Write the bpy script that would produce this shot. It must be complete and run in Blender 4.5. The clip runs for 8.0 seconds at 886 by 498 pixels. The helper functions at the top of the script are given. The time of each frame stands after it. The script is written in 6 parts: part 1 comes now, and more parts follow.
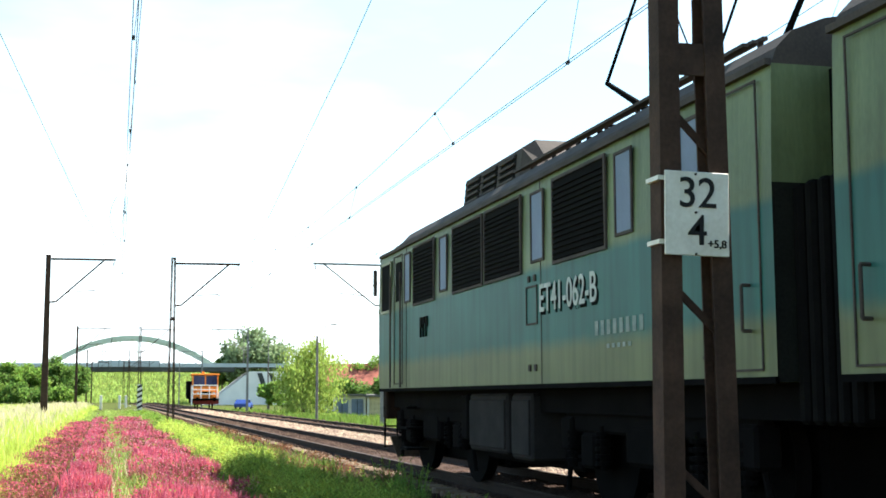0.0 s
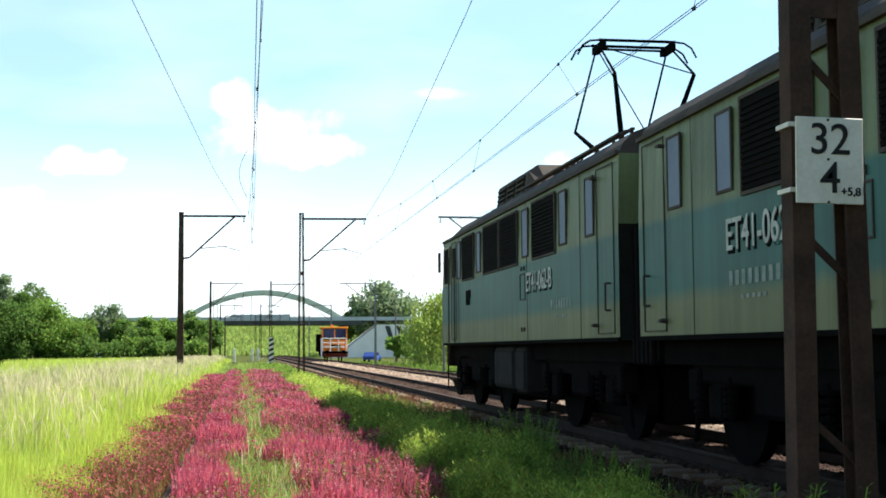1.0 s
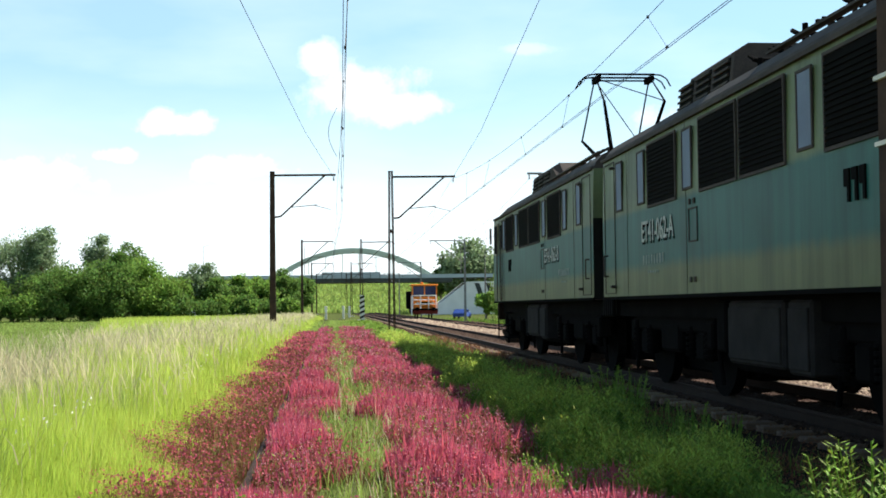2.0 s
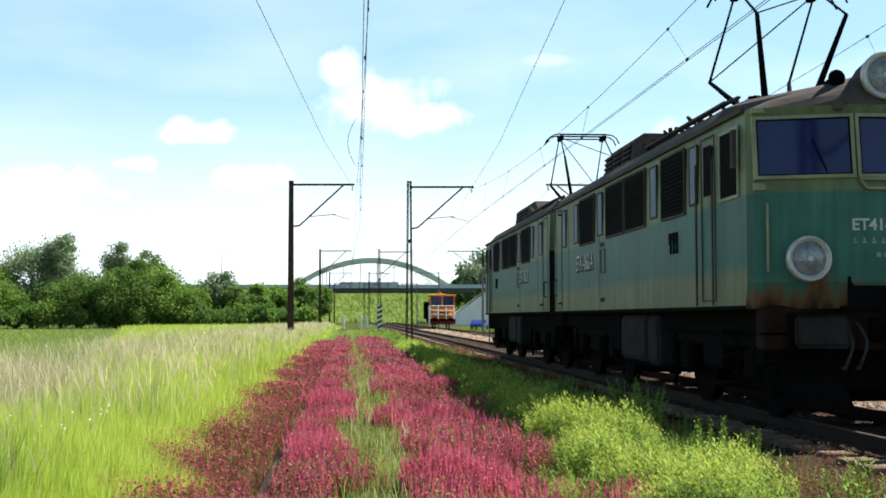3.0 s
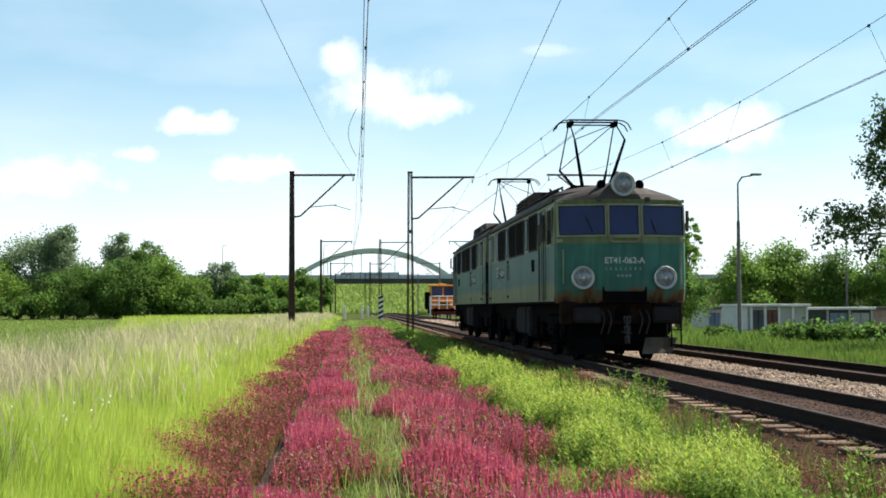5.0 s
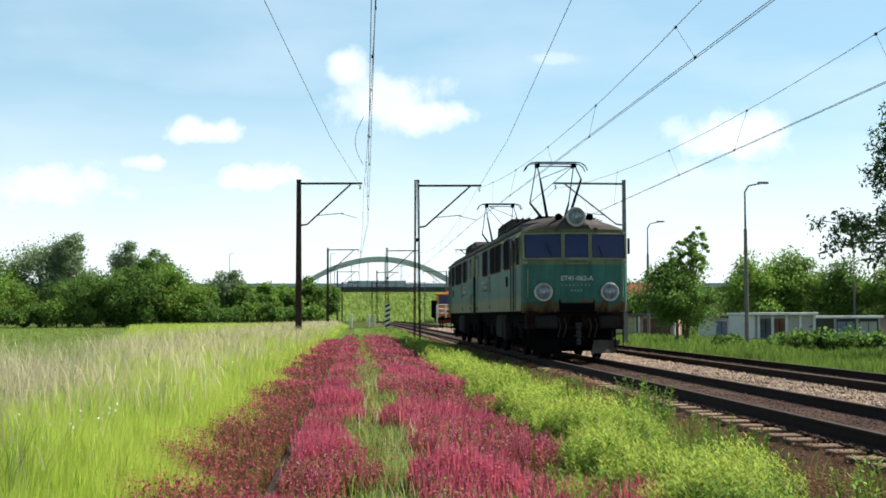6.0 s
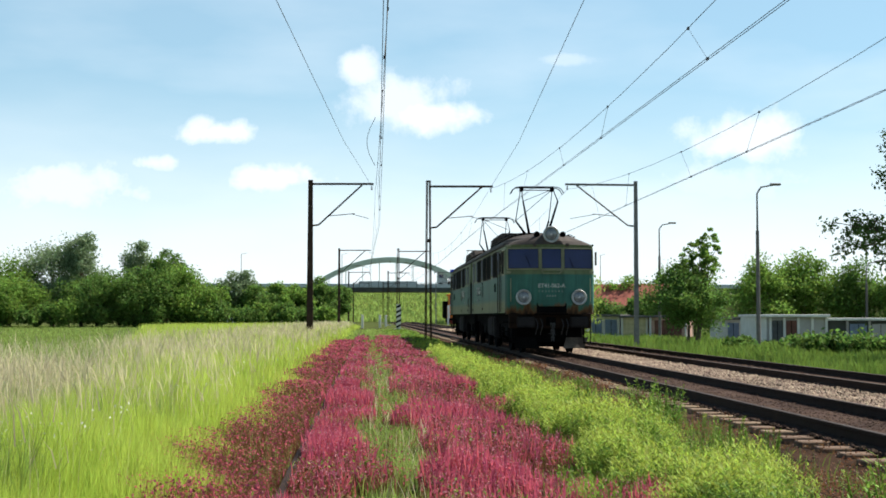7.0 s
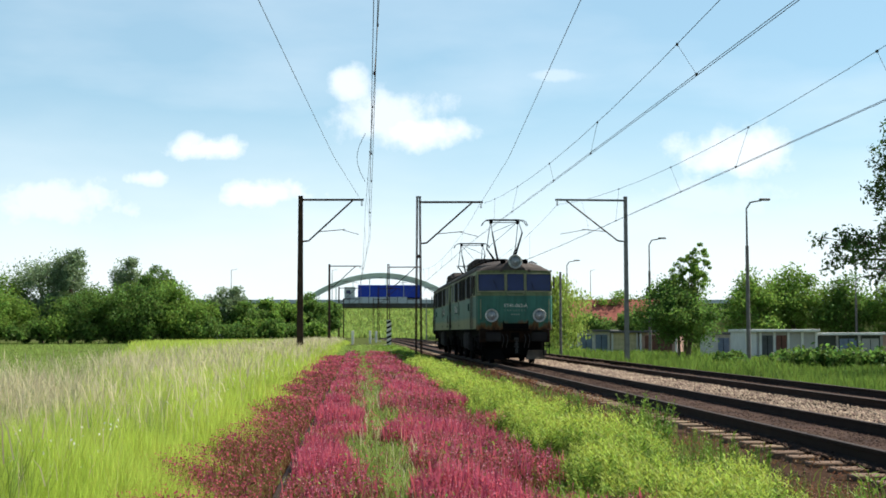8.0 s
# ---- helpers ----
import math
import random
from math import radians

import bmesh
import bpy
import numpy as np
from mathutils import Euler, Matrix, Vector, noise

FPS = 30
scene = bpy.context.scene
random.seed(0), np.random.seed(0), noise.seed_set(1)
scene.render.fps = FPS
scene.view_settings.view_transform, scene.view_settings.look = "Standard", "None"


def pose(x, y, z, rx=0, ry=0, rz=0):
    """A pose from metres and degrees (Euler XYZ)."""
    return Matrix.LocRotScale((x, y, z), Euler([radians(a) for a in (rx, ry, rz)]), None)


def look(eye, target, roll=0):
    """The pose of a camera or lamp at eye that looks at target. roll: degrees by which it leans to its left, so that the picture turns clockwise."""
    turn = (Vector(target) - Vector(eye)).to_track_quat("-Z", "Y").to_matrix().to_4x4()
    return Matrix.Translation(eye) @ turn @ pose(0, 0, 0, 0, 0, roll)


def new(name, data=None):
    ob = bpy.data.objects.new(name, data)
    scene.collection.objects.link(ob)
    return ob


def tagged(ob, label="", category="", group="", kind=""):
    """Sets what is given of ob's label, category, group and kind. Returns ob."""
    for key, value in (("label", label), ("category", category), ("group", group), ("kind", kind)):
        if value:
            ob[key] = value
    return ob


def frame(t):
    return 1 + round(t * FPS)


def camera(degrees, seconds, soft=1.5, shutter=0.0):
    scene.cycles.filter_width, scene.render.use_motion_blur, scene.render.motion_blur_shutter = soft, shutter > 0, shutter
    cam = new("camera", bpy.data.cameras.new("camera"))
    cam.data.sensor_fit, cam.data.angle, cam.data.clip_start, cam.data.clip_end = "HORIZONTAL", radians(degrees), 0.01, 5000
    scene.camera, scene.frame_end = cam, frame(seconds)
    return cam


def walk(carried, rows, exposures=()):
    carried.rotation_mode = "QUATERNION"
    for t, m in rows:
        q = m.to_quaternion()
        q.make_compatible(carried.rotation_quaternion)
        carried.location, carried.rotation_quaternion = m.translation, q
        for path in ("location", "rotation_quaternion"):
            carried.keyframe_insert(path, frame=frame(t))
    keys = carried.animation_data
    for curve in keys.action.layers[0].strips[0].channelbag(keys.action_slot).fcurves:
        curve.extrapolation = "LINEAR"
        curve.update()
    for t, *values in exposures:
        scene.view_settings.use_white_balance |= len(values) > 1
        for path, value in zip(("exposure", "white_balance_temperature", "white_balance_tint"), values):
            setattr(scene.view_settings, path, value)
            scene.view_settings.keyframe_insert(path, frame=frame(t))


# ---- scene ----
EYE = 1.21
TURNS = [(0.0, -14.63, 6.56, 0.2), (0.2, -12.93, 6.3, 0.35), (0.5, -10.165, 5.4, 0.55), (1.0, -8.995, 4.47, 0.4), (1.5, -6.665, 3.79, 0.75),
         (2.0, -4.985, 2.58, 0.65), (2.2, -4.435, 2.87, 0.45), (3.5, -4.345, 3.07, -0.06), (4.0, -4.845, 2.67, -0.04), (4.5, -4.585, 2.91, -0.26),
         (5.0, -4.155, 2.62, 0.2), (6.3, -3.555, 3.07, 0.05), (6.5, -3.275, 3.07, 0.05), (7.0, -3.355, 3.03, -0.04), (7.5, -3.745, 3.17, 0.0),
         (8.0, -3.785, 3.73, 0.1)]
cam = camera(38.2, 8.0, soft=1.7)
walk(cam, [(t, pose(0, 0, EYE, 90 + pitch, roll, yaw)) for t, yaw, pitch, roll in TURNS],
     exposures=[(0.0, 2.1), (0.5, 1.75), (1.0, 1.48), (2.0, 1.28), (3.5, 1.2), (5.0, 1.07), (8.0, 0.94)])

# ---- light: high sun across the tracks, ahead and on the right ----
SUN_EL, SUN_AZ, SKY = 47.5, 66.0, 0.062
world = bpy.data.worlds.new("sky")
scene.world = world
world.use_nodes = True


CLOUDS = [(-0.115, 0.143, 0.026, 0.009, 1.0), (-0.128, 0.147, 0.012, 0.008, 0.8), (0.022, 0.168, 0.040, 0.020, 0.75), (0.052, 0.158, 0.030, 0.012, 0.9), (-0.008, 0.195, 0.016, 0.014, 0.8),
          (0.30, 0.142, 0.050, 0.020, 0.85), (0.29, 0.105, 0.06, 0.02, 0.55), (-0.075, 0.108, 0.034, 0.012, 0.9), (-0.165, 0.119, 0.016, 0.007, 0.8), (-0.24, 0.10, 0.06, 0.020, 0.75), (0.155, 0.204, 0.022, 0.005, 0.4)]


def build_sky():
    """Clear sky with a hazy horizon, a few small clouds where they stand and thin ones elsewhere."""
    nt = world.node_tree
    nt.nodes.clear()
    L = nt.links.new

    def math_node(op, a, b=None, clamp=False):
        n = nt.nodes.new("ShaderNodeMath")
        n.operation, n.use_clamp = op, clamp
        for k, v in enumerate((a, b)):
            if v is None:
                continue
            if isinstance(v, (int, float)):
                n.inputs[k].default_value = v
            else:
                L(v, n.inputs[k])
        return n.outputs[0]
    out = nt.nodes.new("ShaderNodeOutputWorld")
    bg = nt.nodes.new("ShaderNodeBackground")
    sky = nt.nodes.new("ShaderNodeTexSky")
    sky.sky_type, sky.sun_disc = "NISHITA", False
    sky.sun_elevation, sky.sun_rotation = radians(SUN_EL), radians(SUN_AZ)
    sky.air_density, sky.dust_density, sky.ozone_density = 1.0, 0.15, 2.0
    bg.inputs["Strength"].default_value = SKY
    tc = nt.nodes.new("ShaderNodeTexCoord")
    sep = nt.nodes.new("ShaderNodeSeparateXYZ")
    L(tc.outputs["Generated"], sep.inputs[0])
    X, Y, Z = sep.outputs
    yy = math_node("MAXIMUM", Y, 0.05)
    u, v = math_node("DIVIDE", X, yy), math_node("DIVIDE", Z, yy)
    nz = nt.nodes.new("ShaderNodeTexNoise")
    nz.inputs["Scale"].default_value, nz.inputs["Detail"].default_value, nz.inputs["Roughness"].default_value = 34.0, 6, 0.62
    L(tc.outputs["Generated"], nz.inputs["Vector"])
    wob_n = math_node("SUBTRACT", nz.outputs[0], 0.5)
    total = None
    for cu, cv, ru, rv, amp in CLOUDS:
        du = math_node("DIVIDE", math_node("SUBTRACT", u, cu), ru)
        dv = math_node("DIVIDE", math_node("SUBTRACT", v, cv), rv)
        d = math_node("SQRT", math_node("ADD", math_node("MULTIPLY", du, du), math_node("MULTIPLY", dv, dv)))
        d = math_node("ADD", d, math_node("MULTIPLY", wob_n, 2.4))
        mk = nt.nodes.new("ShaderNodeMapRange")
        mk.interpolation_type = "SMOOTHSTEP"
        mk.inputs["From Min"].default_value, mk.inputs["From Max"].default_value = 1.6, 0.4
        mk.inputs["To Min"].default_value, mk.inputs["To Max"].default_value = 0.0, amp
        L(d, mk.inputs["Value"])
        total = mk.outputs[0] if total is None else math_node("MAXIMUM", total, mk.outputs[0])
    # broad thin cloud and horizon haze all round
    n2 = nt.nodes.new("ShaderNodeTexNoise")
    n2.inputs["Scale"].default_value, n2.inputs["Detail"].default_value = 5.0, 5
    mp = nt.nodes.new("ShaderNodeMapping")
    mp.inputs["Scale"].default_value = (1, 1, 3.5)
    L(tc.outputs["Generated"], mp.inputs[0])
    L(mp.outputs[0], n2.inputs["Vector"])
    thin = nt.nodes.new("ShaderNodeMapRange")
    thin.inputs["From Min"].default_value, thin.inputs["From Max"].default_value, thin.inputs["To Max"].default_value = 0.45, 0.75, 0.3
    L(n2.outputs[0], thin.inputs["Value"])
    haze = nt.nodes.new("ShaderNodeMapRange")
    haze.interpolation_type = "SMOOTHSTEP"
    haze.inputs["From Min"].default_value, haze.inputs["From Max"].default_value = 0.19, 0.02
    haze.inputs["To Min"].default_value, haze.inputs["To Max"].default_value = 0.0, 0.78
    L(math_node("ADD", Z, math_node("MULTIPLY", math_node("SUBTRACT", n2.outputs[0], 0.5), 0.08)), haze.inputs["Value"])
    total = math_node("MAXIMUM", total, haze.outputs[0])
    low = nt.nodes.new("ShaderNodeMapRange")
    low.inputs["From Min"].default_value, low.inputs["From Max"].default_value = 0.5, 0.1
    L(Z, low.inputs["Value"])
    total = math_node("MAXIMUM", total, math_node("MULTIPLY", thin.outputs[0], low.outputs[0]))
    # even out the clear sky a little towards its mean blue
    hs = nt.nodes.new("ShaderNodeMix")
    hs.data_type = "RGBA"
    grad = nt.nodes.new("ShaderNodeMapRange")
    grad.interpolation_type = "SMOOTHSTEP"
    grad.inputs["From Min"].default_value, grad.inputs["From Max"].default_value = 0.28, 0.65
    grad.inputs["To Min"].default_value, grad.inputs["To Max"].default_value = 0.38, 0.0
    L(Z, grad.inputs["Value"])
    L(grad.outputs[0], hs.inputs[0])
    hs.inputs[7].default_value = (5.8, 8.5, 10.2, 1)
    tint = nt.nodes.new("ShaderNodeMix")
    tint.data_type, tint.blend_type = "RGBA", "MULTIPLY"
    tint.inputs[0].default_value = 1.0
    tint.inputs[7].default_value = (0.78, 0.96, 0.93, 1)
    L(sky.outputs[0], tint.inputs[6])
    L(tint.outputs[2], hs.inputs[6])
    mix = nt.nodes.new("ShaderNodeMix")
    mix.data_type = "RGBA"
    mix.inputs[7].default_value = (9.3, 9.9, 10.4, 1)
    L(total, mix.inputs[0])
    L(hs.outputs[2], mix.inputs[6])
    L(mix.outputs[2], bg.inputs[0])
    L(bg.outputs[0], out.inputs[0])


build_sky()
sun_data = bpy.data.lights.new("sun", "SUN")
sun_data.energy, sun_data.angle, sun_data.color = 5.0, radians(0.6), (1.0, 0.95, 0.86)
sun = new("sun", sun_data)
sun.matrix_world = look((0, 0, 60), Vector((0, 0, 60)) - Vector((math.sin(radians(SUN_AZ)) * math.cos(radians(SUN_EL)),
                                                                 math.cos(radians(SUN_AZ)) * math.cos(radians(SUN_EL)), math.sin(radians(SUN_EL)))))

# ---- materials ----
def mat(name, rgb, rough=0.8, metal=0.0, var=0.25, scale=3.0, bump=0.0, fine=40.0, rgb2=None, spec=0.18, island=0.0, obrand=0.0, trans=0.0, stretch=(1, 1, 1)):
    """Noise-varied surface: two scales of colour change, bump, optional variation per island or per object."""
    m = bpy.data.materials.new(name)
    m.use_nodes = True
    nt = m.node_tree
    b = nt.nodes["Principled BSDF"]
    L = nt.links.new
    co = nt.nodes.new("ShaderNodeTexCoord")
    mp = nt.nodes.new("ShaderNodeMapping")
    mp.inputs["Scale"].default_value = stretch
    L(co.outputs["Object"], mp.inputs[0])
    n1 = nt.nodes.new("ShaderNodeTexNoise")
    n1.inputs["Scale"].default_value, n1.inputs["Detail"].default_value = scale, 5
    n2 = nt.nodes.new("ShaderNodeTexNoise")
    n2.inputs["Scale"].default_value, n2.inputs["Detail"].default_value = fine, 3
    L(mp.outputs[0], n1.inputs["Vector"])
    L(mp.outputs[0], n2.inputs["Vector"])
    add = nt.nodes.new("ShaderNodeMath")
    add.operation = "MULTIPLY_ADD"
    L(n2.outputs[0], add.inputs[0])
    add.inputs[1].default_value = 0.4
    L(n1.outputs[0], add.inputs[2])
    ramp = nt.nodes.new("ShaderNodeMapRange")
    ramp.inputs["From Min"].default_value, ramp.inputs["From Max"].default_value = 0.45, 0.95
    L(add.outputs[0], ramp.inputs["Value"])
    mix = nt.nodes.new("ShaderNodeMix")
    mix.data_type = "RGBA"
    lo = rgb2 or tuple(c * (1 - var) for c in rgb)
    mix.inputs[6].default_value = (*lo, 1)
    mix.inputs[7].default_value = (*(rgb if rgb2 else tuple(min(1, c * (1 + var)) for c in rgb)), 1)
    L(ramp.outputs[0], mix.inputs[0])
    col = mix.outputs[2]
    if island or obrand:
        hs = nt.nodes.new("ShaderNodeHueSaturation")
        src = nt.nodes.new("ShaderNodeNewGeometry" if island else "ShaderNodeObjectInfo")
        rnd = src.outputs["Random Per Island" if island else "Random"]
        a = island or obrand
        v = nt.nodes.new("ShaderNodeMapRange")
        v.inputs["To Min"].default_value, v.inputs["To Max"].default_value = 1 - a, 1 + a
        L(rnd, v.inputs["Value"])
        h = nt.nodes.new("ShaderNodeMapRange")
        h.inputs["To Min"].default_value, h.inputs["To Max"].default_value = 0.5 - a * 0.05, 0.5 + a * 0.05
        L(rnd, h.inputs["Value"])
        L(v.outputs[0], hs.inputs["Value"])
        L(h.outputs[0], hs.inputs["Hue"])
        L(col, hs.inputs["Color"])
        col = hs.outputs[0]
    L(col, b.inputs["Base Color"])
    b.inputs["Roughness"].default_value, b.inputs["Metallic"].default_value = rough, metal
    b.inputs["Specular IOR Level"].default_value = spec
    if bump:
        bp = nt.nodes.new("ShaderNodeBump")
        bp.inputs["Strength"].default_value, bp.inputs["Distance"].default_value = bump, 0.02
        L(add.outputs[0], bp.inputs["Height"])
        L(bp.outputs[0], b.inputs["Normal"])
    if trans:
        tr = nt.nodes.new("ShaderNodeBsdfTranslucent")
        L(col, tr.inputs["Color"])
        ms = nt.nodes.new("ShaderNodeMixShader")
        ms.inputs[0].default_value = trans
        L(b.outputs[0], ms.inputs[1])
        L(tr.outputs[0], ms.inputs[2])
        L(ms.outputs[0], nt.nodes["Material Output"].inputs["Surface"])
    return m


# ---- mesh helpers ----
def obj(name, bm, material, parent=None, label="", smooth=False, m=None):
    me = bpy.data.meshes.new(name)
    bm.to_mesh(me)
    bm.free()
    for mt in (material if isinstance(material, (list, tuple)) else [material]):
        me.materials.append(mt)
    if smooth:
        for p in me.polygons:
            p.use_smooth = True
    ob = new(name, me)
    if m is not None:
        ob.matrix_basis = m
    if parent:
        ob.parent = parent
    if label:
        ob["label"] = label
    return ob


def part(name, bm, material, parent, label="", smooth=False, m=None):
    return obj(name, bm, material, parent, label, smooth, m)


def empty(name, label, category, m=None, group="", kind=""):
    ob = new(name)
    ob.empty_display_size = 0.1
    if m is not None:
        ob.matrix_basis = m
    return tagged(ob, label, category, group, kind)


def box(bm, x0, x1, y0, y1, z0, z1, bev=0.0):
    r = bmesh.ops.create_cube(bm, size=1, matrix=Matrix.Translation(((x0 + x1) / 2, (y0 + y1) / 2, (z0 + z1) / 2)) @ Matrix.Diagonal((abs(x1 - x0), abs(y1 - y0), abs(z1 - z0), 1)))
    if bev:
        vs = set(r["verts"])
        es = [e for e in bm.edges if e.verts[0] in vs and e.verts[1] in vs]
        bmesh.ops.bevel(bm, geom=es, offset=bev, segments=1, affect="EDGES")
    return bm


def bx(x0, x1, y0, y1, z0, z1, bev=0.0):
    return box(bmesh.new(), x0, x1, y0, y1, z0, z1, bev)


def rod(bm, a, b, r, r2=None, n=8):
    a, b = Vector(a), Vector(b)
    d = b - a
    m = Matrix.Translation((a + b) / 2) @ d.to_track_quat("Z", "Y").to_matrix().to_4x4()
    bmesh.ops.create_cone(bm, cap_ends=True, segments=n, radius1=r, radius2=r if r2 is None else r2, depth=d.length, matrix=m)
    return bm


def rd(a, b, r, r2=None, n=8):
    return rod(bmesh.new(), a, b, r, r2, n)


def beam(bm, a, b, w, h):
    """A rectangular bar from a to b."""
    a, b = Vector(a), Vector(b)
    d = b - a
    m = Matrix.Translation((a + b) / 2) @ d.to_track_quat("Y", "Z").to_matrix().to_4x4() @ Matrix.Diagonal((w, d.length, h, 1))
    bmesh.ops.create_cube(bm, size=1, matrix=m)
    return bm


def bars(a, b, w, h):
    return beam(bmesh.new(), a, b, w, h)


def prism(bm, loops):
    """Skin through equal-length rings, capped at both ends."""
    rings = [[bm.verts.new(p) for p in lp] for lp in loops]
    n = len(rings[0])
    for r0, r1 in zip(rings, rings[1:]):
        for i in range(n):
            bm.faces.new((r0[i], r0[(i + 1) % n], r1[(i + 1) % n], r1[i]))
    bm.faces.new(rings[0][::-1])
    bm.faces.new(rings[-1])
    bmesh.ops.recalc_face_normals(bm, faces=bm.faces)
    return bm


def raw(name, verts, faces, material, smooth=False):
    """Mesh from arrays: verts (n,3), faces (m,k)."""
    verts, faces = np.asarray(verts, np.float32), np.asarray(faces, np.int32)
    me = bpy.data.meshes.new(name)
    k = faces.shape[1]
    me.vertices.add(len(verts))
    me.vertices.foreach_set("co", verts.ravel())
    me.loops.add(faces.size)
    me.loops.foreach_set("vertex_index", faces.ravel())
    me.polygons.add(len(faces))
    me.polygons.foreach_set("loop_start", np.arange(0, faces.size, k, dtype=np.int32))
    me.polygons.foreach_set("loop_total", np.full(len(faces), k, np.int32))
    me.update(calc_edges=True)
    me.materials.append(material)
    if smooth:
        me.polygons.foreach_set("use_smooth", np.ones(len(faces), bool))
    return new(name, me)

# ---- plan, metres: x across the tracks, y along them, z = 0 at the rail heads ----
D1, D2, D0 = 6.10, 10.0, 0.15
rng = np.random.default_rng(7)
soil = mat("meadow_soil", (0.085, 0.11, 0.032), 1.0, scale=0.35, fine=6, rgb2=(0.045, 0.05, 0.022), bump=0.4, spec=0.0)
ballast_mat = mat("ballast_stone", (0.085, 0.055, 0.042), 1.0, scale=1.2, fine=30, rgb2=(0.03, 0.019, 0.015), spec=0.05, bump=0.8, island=0.35)
steel_rust = mat("rusty_rail_steel", (0.03, 0.016, 0.011), 0.85, 0.0, rgb2=(0.016, 0.009, 0.007), scale=4, bump=0.2)
rail_top = mat("worn_rail_head", (0.055, 0.038, 0.03), 0.75, 0.0, scale=6, stretch=(1, 0.1, 1))
sleeper_mat = mat("weathered_sleeper_wood", (0.25, 0.175, 0.115), 0.95, scale=3, rgb2=(0.10, 0.066, 0.045), bump=0.5, obrand=0.25, stretch=(0.3, 3, 3))


def ground_z(x, y):
    """Height of the ground sheet."""
    x, y = np.asarray(x, float), np.asarray(y, float)
    z = np.interp(x, [-60, -8, -2, 2.5, 3.6, 4.1, 5.0, 11.4, 12.4, 16, 24, 60, 400], [-0.25, -0.15, -0.08, -0.08, -0.16, -0.235, -0.24, -0.36, -0.5, -0.5, -0.75, -1.1, -1.2])
    z = z + 0.03 * np.sin(x * 1.7 + 0.6 * y) * np.cos(y * 0.83) * (np.abs(y) < 100)
    rise = np.clip((y - 320) / 420, 0, 1)
    return z + 17.0 * rise * rise * (3 - 2 * rise)


def build_ground():
    xs = np.unique(np.concatenate([np.linspace(-2500, -60, 14), np.linspace(-60, -6, 25), np.linspace(-6, 14, 81), np.linspace(14, 60, 30), np.linspace(60, 2500, 14)]))
    ys = np.unique(np.concatenate([np.linspace(-600, -20, 8), np.linspace(-20, 40, 61), np.linspace(40, 130, 46), np.linspace(130, 330, 40), np.linspace(330, 760, 44), np.linspace(760, 3500, 10)]))
    X, Y = np.meshgrid(xs, ys)
    v = np.stack([X, Y, ground_z(X, Y)], -1).reshape(-1, 3)
    n = len(xs)
    i = (np.arange(len(ys) - 1)[:, None] * n + np.arange(n - 1)[None]).ravel()
    ob = raw("ground", v, np.stack([i, i + 1, i + n + 1, i + n], 1), soil, True)
    tagged(ob, "meadow soil with grass beside the railway", "ground", kind="structure")


build_ground()


# bare earth and cinders along the first track's shoulder
dirt = mat("brown_cinder_earth", (0.07, 0.043, 0.03), 1.0, scale=1.4, fine=14, rgb2=(0.02, 0.013, 0.010), bump=0.8, spec=0.0)


def build_shoulder():
    ys = np.linspace(-30, 130, 420)
    cols = []
    for k in range(8):
        t = k / 7
        left = 3.25 + 0.35 * np.sin(ys * 0.9) * np.cos(ys * 0.37) + 0.15 * np.sin(ys * 2.7) + np.clip((ys - 18) / 60, 0, 1) * 0.6
        x = left + (4.9 - left) * t
        cols.append(np.stack([x, ys, ground_z(x, ys) + 0.012 + 0.015 * np.sin(ys * 7 + k * 2)], -1))
    v = np.stack(cols, 1)
    i = (np.arange(len(ys) - 1)[:, None] * 8 + np.arange(7)[None]).ravel()
    tagged(raw("track_shoulder", v.reshape(-1, 3), np.stack([i, i + 1, i + 9, i + 8], 1), dirt, True), "brown cinder earth along the track", "ground", kind="structure")


build_shoulder()


# ---- tracks ----
def rail_bm(x, y0, y1, z=0.0):
    """Flat-bottomed rail profile: foot, web, head."""
    bm = bmesh.new()
    prof = [(-0.07, -0.172), (0.07, -0.172), (0.07, -0.16), (0.012, -0.14), (0.012, -0.045), (0.036, -0.035), (0.036, -0.004), (0.028, 0), (-0.028, 0), (-0.036, -0.004), (-0.036, -0.035), (-0.012, -0.045), (-0.012, -0.14), (-0.07, -0.16)]
    prism(bm, [[(x + a, y, z + b) for a, b in prof] for y in (y0, y1)])
    for f in bm.faces:
        if f.normal.z > 0.8 and f.calc_center_median().z > z - 0.01:
            f.material_index = 1
    return bm


def bed_bm(c, y0, y1, left, right):
    bm = bmesh.new()
    prism(bm, [[(c - left - 0.25, y, -0.55), (c - left, y, -0.30), (c - 0.98, y, -0.22), (c - 0.86, y, -0.15), (c + 1.2, y, -0.155), (c + right, y, -0.22), (c + right + 0.35, y, -0.6)] for y in np.linspace(y0, y1, 60)])
    return bm


def sleeper_mesh():
    bm = bx(-1.3, 1.3, -0.125, 0.125, -0.32, -0.172, 0.012)
    me = bpy.data.meshes.new("sleeper")
    bm.to_mesh(me)
    bm.free()
    me.materials.append(sleeper_mat)
    return me


